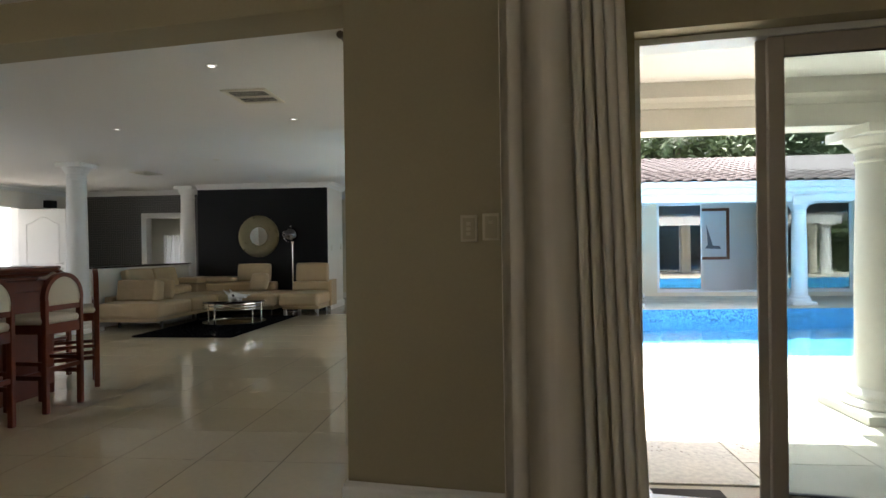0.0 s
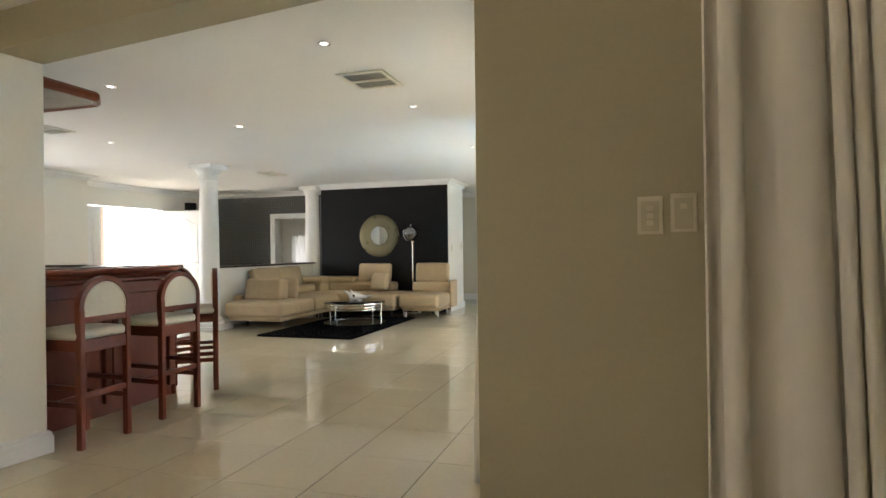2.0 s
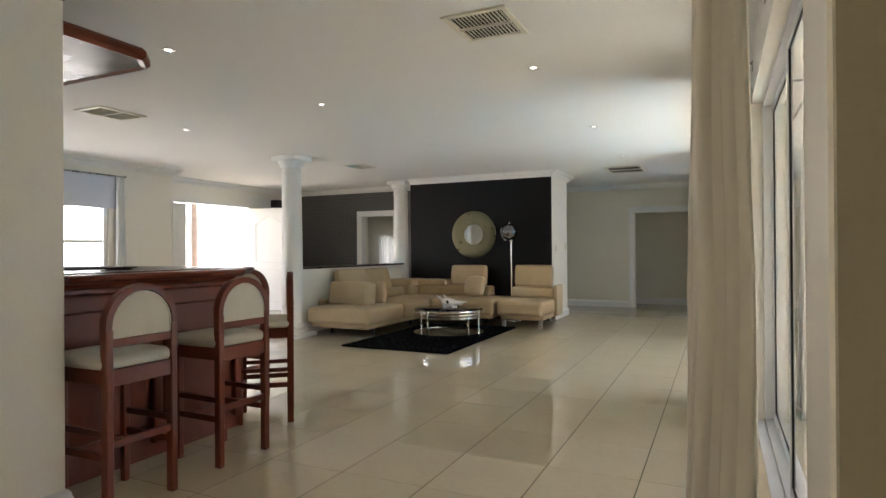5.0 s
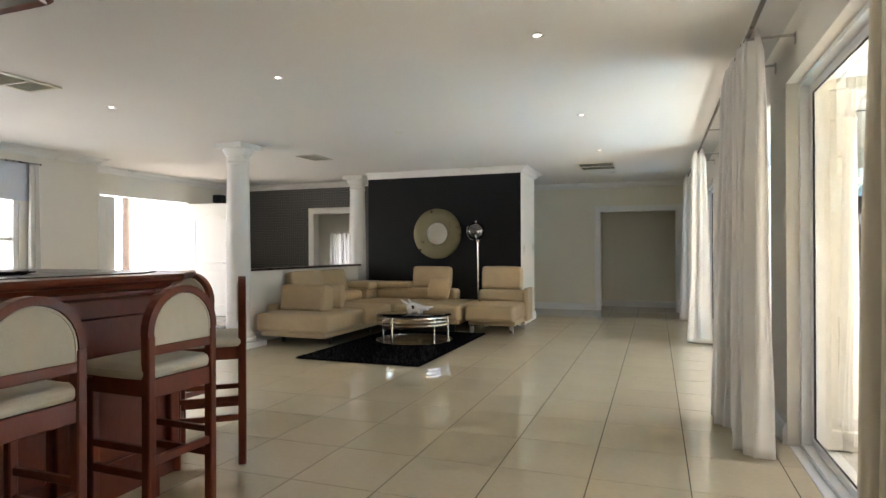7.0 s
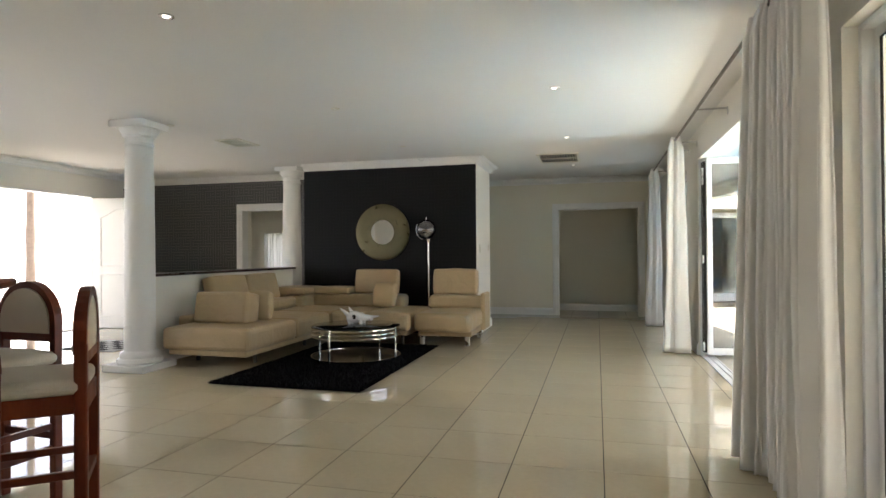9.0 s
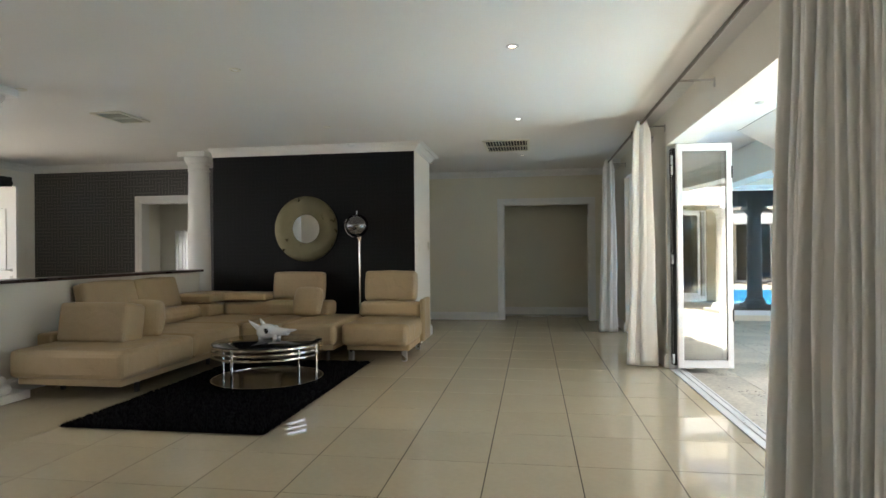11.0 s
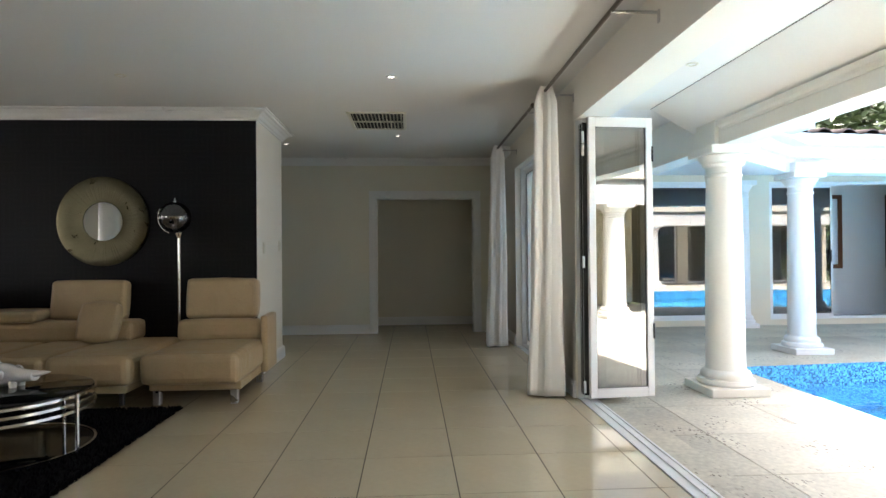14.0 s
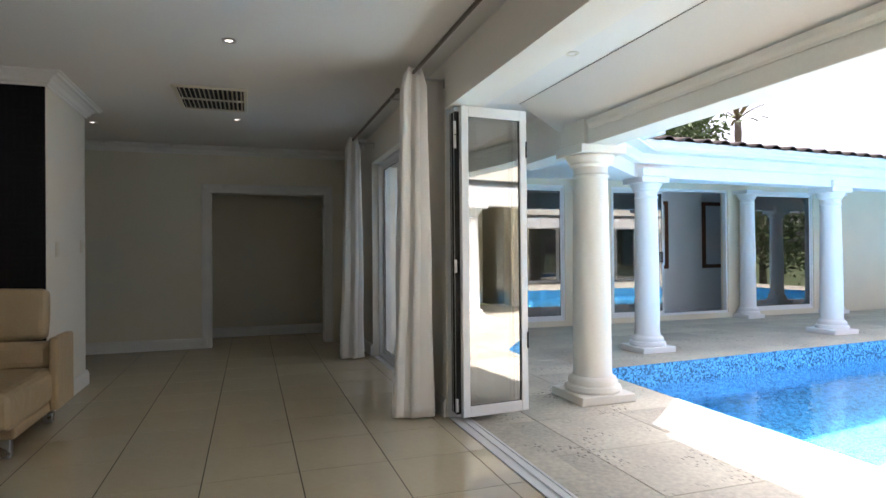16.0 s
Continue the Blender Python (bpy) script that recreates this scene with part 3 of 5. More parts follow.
# rug with a ragged pile edge
rugt = thing("rug", "black shaggy rectangular rug on the tiles", "rug", pose(-4.37, 8.98, 0))
part("backing", boxes([(-0.73, 0.73, -1.25, 1.25, 0.001, 0.012)], 0.003), RUG, rugt)
rng = random.Random(4)
vs, fs = [], []
for i in range(15000):
    x, y = rng.uniform(-0.745, 0.745), rng.uniform(-1.265, 1.265)
    if i % 4 == 0:
        if rng.random() < 0.63:
            x = math.copysign(0.735, x) + rng.uniform(-0.02, 0.02)
        else:
            y = math.copysign(1.255, y) + rng.uniform(-0.02, 0.02)
    a, lean, hh = rng.uniform(0, 6.28), rng.uniform(0.0, 0.02), rng.uniform(0.02, 0.036)
    k = len(vs)
    dx, dy = 0.006 * math.cos(a), 0.006 * math.sin(a)
    vs += [(x - dx, y - dy, 0.008), (x + dx, y + dy, 0.008), (x - lean * dy / 0.006, y + lean * dx / 0.006, hh)]
    fs.append((k, k + 1, k + 2))
me = bpy.data.meshes.new("nap")
me.from_pydata(vs, [], fs)
me.materials.append(RUG)
nap = new("nap", me)
nap.parent = rugt
tagged(nap, "long black wool nap", kind="stuff")

# coffee table
table = thing("coffee_table", "round chrome coffee table with smoked glass top", "table", pose(-4.325, 9.268, 0.013))
R = 0.50
bm = bmesh.new()
lathe(bm, [(R - 0.012, 0.358), (R - 0.006, 0.360), (R - 0.006, 0.366), (R - 0.012, 0.369)], 64)
part("glass_top", bm, BLACKGLASS, table, "black smoked glass top", smooth=True)
for z in (0.262, 0.306, 0.350):
    bm = bmesh.new()
    sweep(bm, [(R * math.cos(2 * math.pi * i / 64), R * math.sin(2 * math.pi * i / 64)) for i in range(64)],
          [(-0.006, z - 0.008), (0.006, z - 0.008), (0.006, z + 0.008), (-0.006, z + 0.008)], closed=True)
    part("hoop", bm, CHROME, table, "polished chrome hoop", smooth=True)
bm = bmesh.new()
sweep(bm, [(R * math.cos(2 * math.pi * i / 64), R * math.sin(2 * math.pi * i / 64)) for i in range(64)], [(-0.010, 0.014), (0.006, 0.014), (0.006, 0.034), (-0.010, 0.034)], closed=True)
part("lower_hoop", bm, CHROME, table, smooth=True)
bm = bmesh.new()
lathe(bm, [(R - 0.012, 0.020), (R - 0.010, 0.022), (R - 0.010, 0.028), (R - 0.012, 0.030)], 64)
part("glass_shelf", bm, BLACKGLASS, table, "smoked glass lower shelf", smooth=True)
for a in (-100.5, -10, 79.5, 169.5):
    bm = bmesh.new()
    x, y = (R + 0.01) * math.cos(radians(a)), (R + 0.01) * math.sin(radians(a))
    rod(bm, (x, y, 0.0), (x, y, 0.362), 0.012, 14)
    part("leg", bm, CHROME, table, smooth=True)

# ceramic skull
def added(bm, m, profile, n=14):
    """A turned piece added to bm and moved by m."""
    old = set(bm.verts)
    lathe(bm, profile, n)
    bmesh.ops.transform(bm, matrix=m, verts=[v for v in bm.verts if v not in old])


bm = bmesh.new()
lathe(bm, [(0.02, -0.17), (0.036, -0.16), (0.042, -0.10), (0.055, -0.04), (0.08, 0.02), (0.085, 0.06), (0.07, 0.10), (0.035, 0.125)], 20)
bmesh.ops.transform(bm, matrix=Matrix.Rotation(radians(90), 4, "Y") @ Matrix.Diagonal((0.80, 1.1, 1, 1)), verts=bm.verts)
for s in (-1, 1):
    added(bm, Matrix.Translation((0.085, s * 0.045, 0.02)) @ Matrix.Rotation(radians(48), 4, "Y") @ Matrix.Rotation(radians(-s * 18), 4, "X"), [(0.024, 0.0), (0.022, 0.04), (0.015, 0.08), (0.007, 0.115), (0.002, 0.125)])
    added(bm, Matrix.Translation((0.07, s * 0.04, -0.062)), [(0.03, 0.0), (0.034, 0.03), (0.024, 0.055)])
    added(bm, Matrix.Translation((-0.05, s * 0.03, -0.062)), [(0.018, 0.0), (0.022, 0.03), (0.016, 0.05)])
    added(bm, Matrix.Translation((0.005, s * 0.062, 0.012)) @ Matrix.Rotation(radians(-s * 90), 4, "X"), [(0.033, 0.0), (0.035, 0.012), (0.029, 0.02)], 16)
    added(bm, Matrix.Translation((-0.14, s * 0.018, 0.006)) @ Matrix.Rotation(radians(-82), 4, "Y") @ Matrix.Rotation(radians(s * 8), 4, "X"), [(0.018, 0.0), (0.014, 0.05), (0.008, 0.09), (0.002, 0.11)], 10)
skull = solid("skull_ornament", bm, CERAMIC, "white glazed ceramic horned animal skull ornament", "ornament", smooth=True, m=pose(-4.345, 9.39, 0.4505, 0, 0, 172) @ Matrix.Scale(1.1, 4))
for s in (-1, 1):
    bm = bmesh.new()
    lathe(bm, [(0.0225, 0.0), (0.022, 0.004)], 16)
    bmesh.ops.transform(bm, matrix=Matrix.Translation((0.005, s * 0.0805, 0.012)) @ Matrix.Rotation(radians(-s * 90), 4, "X"), verts=bm.verts)
    part("eye_socket", bm, RUBBER, skull, "dark hollow eye socket")

# floor lamp
lamp = thing("floor_lamp", "chrome floor lamp with a smoked glass globe", "lamp", pose(-4.03, 11.25, 0))
bm = bmesh.new()
lathe(bm, [(0.14, 0), (0.14, 0.012), (0.02, 0.03)], 32)
part("base_plate", bm, CHROME, lamp, smooth=True)
bm = bmesh.new()
rod(bm, (0, 0, 0.02), (0, 0, 1.40), 0.013)
part("pole", bm, CHROME, lamp, smooth=True)
bm = bmesh.new()
bmesh.ops.create_uvsphere(bm, u_segments=32, v_segments=20, radius=0.14)
bmesh.ops.translate(bm, vec=(-0.02, -0.04, 1.535), verts=bm.verts)
globe = part("globe", bm, SMOKEDSHADE, lamp, "smoked glass globe shade", smooth=True)
bm = bmesh.new()
lathe(bm, [(0.012, 1.40), (0.022, 1.42), (0.022, 1.47), (0.055, 1.50), (0.075, 1.54), (0.072, 1.545), (0.05, 1.51), (0.01, 1.49)], 24, (-0.02, -0.04, 0))
part("lamp_holder", bm, CHROME, globe, "chrome reflector cup inside the globe", smooth=True)
bm = bmesh.new()
lathe(bm, [(0.014, 1.34), (0.03, 1.37), (0.035, 1.39), (0.02, 1.41)], 20)
part("collar", bm, CHROME, lamp, smooth=True)
bm = bmesh.new()
lathe(bm, [(0.016, 1.67), (0.018, 1.68), (0.008, 1.69), (0.006, 1.71), (0.002, 1.715)], 14, (-0.02, -0.04, 0))
part("finial", bm, CHROME, lamp, smooth=True)
bm = bmesh.new()
for i in range(10):
    a0, a1 = radians(150 + 10 * i), radians(160 + 10 * i)
    rod(bm, (-0.02 + 0.155 * math.cos(a0), -0.04, 1.535 + 0.155 * math.sin(a0)), (-0.02 + 0.155 * math.cos(a1), -0.04, 1.535 + 0.155 * math.sin(a1)), 0.005, 8)
part("bracket", bm, CHROME, lamp, "thin curved chrome bracket")

# round mirror
wm = thing("wall_mirror", "round mirror in a broad champagne metal frame", "mirror", pose(-4.792, 11.404, 1.508, 90, 0, 0))
bm = bmesh.new()
sweep(bm, [(0.425 * math.cos(2 * math.pi * i / 72), 0.425 * math.sin(2 * math.pi * i / 72)) for i in range(72)],
      [(0.0, 0.0), (0.0, 0.022), (-0.02, 0.03), (-0.12, 0.026), (-0.225, 0.016), (-0.24, 0.02), (-0.245, 0.0)], closed=True)
part("frame", bm, GOLD, wm, "broad champagne metal leaf ring", smooth=True)
bm = bmesh.new()
lathe(bm, [(0.186, 0.0005), (0.186, 0.012)], 64)
part("glass", bm, MIRROR, wm, "round mirror glass")


# ---- bar and stools ----
def prism(bm, pts, z0, z1):
    """An upright block over plan points."""
    lo = [bm.verts.new((x, y, z0)) for x, y in pts]
    hi = [bm.verts.new((x, y, z1)) for x, y in pts]
    bm.faces.new(list(reversed(lo)))
    bm.faces.new(hi)
    k = len(pts)
    for i in range(k):
        bm.faces.new((lo[i], lo[(i + 1) % k], hi[(i + 1) % k], hi[i]))
    return bm


bar = thing("bar_counter", "polished red mahogany bar counter with moulded top", "bar counter")
bm = bmesh.new()
prism(bm, [(-5.6, 3.30), (-3.80, 3.30), (-3.80, 4.60), (-3.91, 4.755), (-5.6, 4.755)], 0.09, 0.9845)
part("carcass", bm, WOOD, bar)
bm = bmesh.new()
prism(bm, [(-5.6, 3.30), (-3.81, 3.30), (-3.81, 4.595), (-3.915, 4.745), (-5.6, 4.745)], 0.0, 0.09)
part("kick", bm, WOOD, bar, "mahogany kick board")
EDGE = [(0.0, 0.985), (0.03, 0.985), (0.05, 1.0), (0.05, 1.018), (0.09, 1.022), (0.12, 1.035), (0.135, 1.055), (0.17, 1.06), (0.19, 1.072), (0.195, 1.088), (0.185, 1.10), (0.0, 1.10)]
bm = bmesh.new()
sweep(bm, [(-3.80, 3.30), (-3.80, 4.40), (-4.04, 4.72), (-5.6, 4.72)][::-1], [(-o, z) for o, z in EDGE][::-1])
part("moulded_edge", bm, WOOD, bar, "moulded mahogany edge")
bm = bmesh.new()
prism(bm, [(-5.6, 3.30), (-3.81, 3.30), (-3.81, 4.39), (-4.045, 4.71), (-5.6, 4.71)], 1.10, 1.106)
part("top", bm, DARKWOOD, bar, "dark polished bar top")
for y0, y1 in ((3.36, 3.86), (3.98, 4.50)):
    part("panel", boxes([(-3.802, -3.782, y0, y1, 0.2, 0.9)], 0.008), WOOD, bar)
for y in (3.33, 3.92, 4.56):
    part("stile", boxes([(-3.802, -3.76, y - 0.03, y + 0.03, 0.09, 0.985)], 0.01, 2), WOOD, bar)
bm = bmesh.new()
prism(bm, [(-5.0, 3.5), (-4.45, 3.5), (-4.45, 4.2), (-5.0, 4.2)], 1.106, 1.118)
solid("serving_tray", bm, RUBBER, "flat black tray on the bar", "tray")
tr = thing("serving_plate", "small dark shallow dish on the bar", "dish", pose(-4.15, 3.95, 1.106))
bm = bmesh.new()
lathe(bm, [(0.05, 0), (0.10, 0.012), (0.105, 0.018), (0.095, 0.016), (0.05, 0.006)], 24)
part("dish", bm, DARKWOOD, tr, smooth=True)

# canopy over the bar
can = thing("bar_canopy", "hanging bar canopy with a mahogany rim", "canopy")
CAN = [(-3.70, 3.16), (-3.70, 3.74), (-3.80, 3.84), (-5.6, 3.84)]
bm = bmesh.new()
prism(bm, [(-5.6, 3.16), *CAN], 2.30, 2.355)
for hx, hy in ((-5.4, 3.3), (-5.4, 3.7), (-4.6, 3.3), (-4.6, 3.7)):
    rod(bm, (hx, hy, 2.35), (hx, hy, H - 0.001), 0.012, 8)
part("panel", bm, mat("dark lacquered panel", (0.12, 0.105, 0.10), 0.22, vary=0.1, scale=3), can, "dark lacquered canopy panel")
bm = bmesh.new()
sweep(bm, CAN[::-1], [(-o, z) for o, z in [(0.0, 2.30), (0.03, 2.29), (0.05, 2.31), (0.05, 2.34), (0.03, 2.36), (0.0, 2.36)]][::-1])
part("rim", bm, WOOD, can, "polished mahogany rim")


def arch(bm, w, z0, z1, y0, y1, inner=0.0):
    """An upright slab with a round top, or a rim where inner is its width."""
    r = w
    pts = [(-w, z0)] + [(-r * math.cos(math.pi * i / 16), z1 - r + r * math.sin(math.pi * i / 16)) for i in range(17)] + [(w, z0)]
    if not inner:
        lo, hi = [bm.verts.new((x, y0, z)) for x, z in pts], [bm.verts.new((x, y1, z)) for x, z in pts]
        bm.faces.new(lo)
        bm.faces.new(list(reversed(hi)))
        for i in range(len(pts)):
            j = (i + 1) % len(pts)
            bm.faces.new((lo[j], lo[i], hi[i], hi[j]))
        return bm
    k = (w - inner) / w
    ins = [(x * k, z if i in (0, len(pts) - 1) else z1 - r + (z - z1 + r) * k) for i, (x, z) in enumerate(pts)]
    rows = [[bm.verts.new((x, y, z)) for x, z in q] for q, y in ((pts, y0), (pts, y1), (ins, y1), (ins, y0))]
    for a in range(4):
        b = (a + 1) % 4
        for i in range(len(pts) - 1):
            bm.faces.new((rows[a][i], rows[a][i + 1], rows[b][i + 1], rows[b][i]))
    for i in (0, len(pts) - 1):
        bm.faces.new([rows[a][i] for a in range(4)])
    return bm


def bar_stool(label):
    """A tall wooden stool; its back stands at y = 0 and it faces +y."""
    s = thing("bar_stool", label, "stool", group="stools round the bar")
    for x in (-0.175, 0.175):
        bm = bmesh.new()
        box(bm, x - 0.019, x + 0.019, -0.022, 0.022, 0, 0.86, 0.005)
        part("back_leg", bm, WOOD, s)
        bm = bmesh.new()
        box(bm, x * 0.94 - 0.018, x * 0.94 + 0.018, 0.325, 0.361, 0, 0.66, 0.005, 1)
        part("front_leg", bm, WOOD, s)
        part("side_rail", boxes([(x * 0.97 - 0.011, x * 0.97 + 0.011, 0.02, 0.33, 0.25, 0.285)], 0.003), WOOD, s)
        part("side_rail", boxes([(x * 0.97 - 0.011, x * 0.97 + 0.011, 0.02, 0.33, 0.36, 0.39)], 0.003), WOOD, s)
        part("apron", boxes([(x * 0.97 - 0.011, x * 0.97 + 0.011, 0.02, 0.33, 0.60, 0.673)], 0.003), WOOD, s)
    part("stretcher", boxes([(-0.16, 0.16, -0.013, 0.013, 0.31, 0.345)], 0.003), WOOD, s)
    part("foot_rail", boxes([(-0.15, 0.15, 0.332, 0.354, 0.21, 0.25)], 0.003), WOOD, s)
    part("apron", boxes([(-0.16, 0.16, -0.014, 0.014, 0.595, 0.676)], 0.003), WOOD, s)
    part("apron", boxes([(-0.15, 0.15, 0.332, 0.354, 0.60, 0.673)], 0.003), WOOD, s)
    bm = cushion(-0.195, 0.195, -0.005, 0.40, 0.672, 0.732, 0.022, 0.012)
    part("seat", bm, CREAM, s, "cream fabric padded seat")
    bm = bmesh.new()
    arch(bm, 0.195, 0.86, 1.065, -0.02, 0.022, 0.032)
    box(bm, -0.163, 0.163, -0.016, 0.018, 0.775, 0.815, 0.003)
    for x in (-0.179, 0.179):
        box(bm, x - 0.016, x + 0.016, -0.02, 0.022, 0.735, 0.862, 0.003)
    part("back_frame", bm, WOOD, s, "arched mahogany back frame")
    bm = bmesh.new()
    arch(bm, 0.162, 0.816, 1.031, -0.012, 0.03)
    pad = part("back_pad", bm, CREAM, s, "cream fabric upholstered back")
    bm = bmesh.new()
    arch(bm, 0.160, 0.818, 1.028, -0.0165, -0.013, 0.008)
    part("piping", bm, CREAM, pad)
    return s


st = bar_stool("mahogany bar stool with a cream arched back")
st.matrix_basis = pose(-3.285, 3.44, 0, 0, 0, 90)
copy_thing(st, pose(-3.297, 4.122, 0, 0, 0, 88))
copy_thing(st, pose(-3.64, 4.96, 0, 0, 0, 129))
copy_thing(st, pose(-4.36, 5.32, 0, 0, 0, 176))
# ---- curtains ----
def curtain(label, a, b, a_hem, b_hem, z0, z1, folds, depth, depth_hem, seed, m=None, cloth_mat=None, widths=None):
    """A pleated curtain between plan points a and b at the top, a_hem and b_hem at the hem; widths weigh the folds."""
    rng = random.Random(seed)
    t = thing("curtain", label, "curtain", m, "ivory curtains")
    ws = widths or [rng.uniform(0.55, 1.5) for _ in range(folds)]
    folds = len(ws)
    edges = [sum(ws[:i]) / sum(ws) for i in range(folds + 1)]
    fat = max(ws)
    amp = [rng.uniform(0.75, 1.1) * (0.55 + 0.45 * min(w / fat * 1.6, 1)) for w in ws]
    if widths:
        amp = [-q * (0.35 if w == fat else 1) for q, w in zip(amp, ws)]
    lean = [rng.uniform(-1, 1) for _ in range(folds + 1)]
    per, nz = 16, 40
    a, b, a_hem, b_hem = (Vector(p) for p in (a, b, a_hem, b_hem))
    n = (b - a).normalized()
    n = Vector((n.y, -n.x))
    vs, fs = [], []
    for j in range(nz + 1):
        f = j / nz
        z = z1 + (z0 - z1) * f
        p, q = a.lerp(a_hem, f ** 1.2), b.lerp(b_hem, f ** 1.2)
        d = depth + (depth_hem - depth) * f
        tack = min(f / 0.05, 1)
        ed = [e + (0.22 * lean[i] * (f ** 1.4) * min(ws[max(i - 1, 0)], ws[min(i, folds - 1)]) / sum(ws) if 0 < i < folds else 0) for i, e in enumerate(edges)]
        for i in range(folds * per + 1):
            c, u = min(i // per, folds - 1), (i - min(i // per, folds - 1) * per) / per
            s = ed[c] + (ed[c + 1] - ed[c]) * u
            v = math.sin(2 * math.pi * u)
            w = math.copysign(abs(v) ** 0.75, v) * amp[c] * (0.55 + 0.45 * tack)
            w += 0.16 * f * math.sin(4 * math.pi * u + lean[c] * 5 + 2.0 * f) + 0.22 * noise.noise(Vector((s * 9 + seed, f * 2.6, seed)))
            o = p.lerp(q, s) + n * (w * d / 2) + (q - p).normalized() * 0.016 * math.sin(4 * math.pi * u) * amp[c]
            vs.append((o.x, o.y, z + (0.006 * math.sin(s * 25 + seed) if j == nz else 0)))
    row = folds * per + 1
    for j in range(nz):
        for i in range(row - 1):
            o = j * row + i
            fs.append((o, o + 1, o + row + 1, o + row))
    me = bpy.data.meshes.new("cloth")
    me.from_pydata(vs, [], fs)
    me.polygons.foreach_set("use_smooth", [True] * len(me.polygons))
    me.materials.append(cloth_mat or CURTAIN)
    cl = new("cloth", me)
    cl.parent = t
    so = cl.modifiers.new("thickness", "SOLIDIFY")
    so.thickness = 0.004
    return t


curtain("ivory floor-length curtain gathered beside the pillar", (-0.74, 3.40), (-0.74, 3.66), (-0.75, 3.36), (-0.76, 3.72), 0.015, 2.50, 4, 0.14, 0.20, 1, cloth_mat=SHADEDIVORY)
curtain("ivory floor-length curtain hanging on a bronze rod", (-0.76, 5.86), (-0.76, 6.34), (-0.76, 5.82), (-0.74, 6.36), 0.015, 2.50, 7, 0.13, 0.20, 2)
curtain("ivory floor-length curtain gathered beside the open doors", (-0.78, 6.38), (-0.78, 6.74), (-0.79, 6.42), (-0.79, 6.78), 0.015, 2.50, 6, 0.13, 0.24, 3)
curtain("ivory floor-length curtain beside the folded glass doors", (-0.78, 10.22), (-0.78, 10.42), (-0.79, 10.33), (-0.74, 10.66), 0.015, 2.50, 6, 0.14, 0.27, 4)
curtain("ivory floor-length curtain near the end wall", (-0.78, 12.78), (-0.78, 12.95), (-0.79, 12.88), (-0.79, 13.06), 0.015, 2.50, 3, 0.14, 0.22, 5)
curtain("heavy beige curtain gathered beside the sliding door", (0.75, -0.13), (1.235, -0.13), (0.755, -0.14), (1.325, -0.14), 0.015, 2.52, 8, 0.075, 0.10, 6, ROOM, BEIGECLOTH,
        (1.1, 2.4, 0.55, 0.5, 0.6, 0.5, 0.5))


BRONZE = mat("dark bronze rod", (0.20, 0.175, 0.15), 0.35, metal=0.9, vary=0.05)


def curtain_rod(y0, y1, brackets):
    t = thing("curtain_rod", "dark bronze curtain rod with round ends", "curtain rod", group="curtain rods")
    bm = bmesh.new()
    rod(bm, (-0.785, y0, 2.468), (-0.785, y1, 2.468), 0.0135, 12)
    part("pole", bm, BRONZE, t, smooth=True)
    for y, s in ((y0, -1), (y1, 1)):
        bm = bmesh.new()
        lathe(bm, [(0.02, 0), (0.022, 0.01), (0.022, 0.03), (0.015, 0.036)], 14)
        bmesh.ops.transform(bm, matrix=Matrix.Translation((-0.785, y, 2.468)) @ Matrix.Rotation(radians(-90 * s), 4, "X"), verts=bm.verts)
        part("finial", bm, BRONZE, t, "dark bronze end cap", smooth=True)
    for y in brackets:
        bm = bmesh.new()
        box(bm, -0.80, EX0 - 0.004, y - 0.006, y + 0.006, 2.438, 2.452, 0.001)
        box(bm, EX0 - 0.008, EX0 - 0.001, y - 0.012, y + 0.012, 2.39, 2.46, 0.001)
        part("bracket", bm, STEEL, t)


curtain_rod(3.2, 6.06, (3.3, 4.7, 5.9))
curtain_rod(6.38, 10.44, (6.5, 8.66, 10.3))
curtain_rod(10.75, 12.97, (10.9, 12.85))


# ---- glazing ----
def leaf(t, name, w, h, f=0.055, d=0.042, m=None, pane=None, metal=None):
    """A glazed leaf in the xz plane from its hinge corner: rails, stiles, seal and pane."""
    fr = new(name, finish(boxes([(0, f, -d / 2, d / 2, 0, h), (w - f, w, -d / 2, d / 2, 0, h), (f, w - f, -d / 2, d / 2, 0, f * 1.35), (f, w - f, -d / 2, d / 2, h - f * 1.35, h)], 0.003), name, metal or ALU))
    fr.parent = t
    if m is not None:
        fr.matrix_basis = m
    part("seal", boxes([(f, f + 0.003, -0.008, 0.008, f * 1.35, h - f * 1.35), (w - f - 0.003, w - f, -0.008, 0.008, f * 1.35, h - f * 1.35),
                        (f, w - f, -0.008, 0.008, f * 1.35, f * 1.35 + 0.003), (f, w - f, -0.008, 0.008, h - f * 1.35 - 0.003, h - f * 1.35)]), RUBBER, fr)
    p = part("pane", boxes([(f, w - f, -0.003, 0.003, f * 1.35, h - f * 1.35)]), pane or GLASS, fr, "glass pane")
    p.visible_shadow = False
    return fr


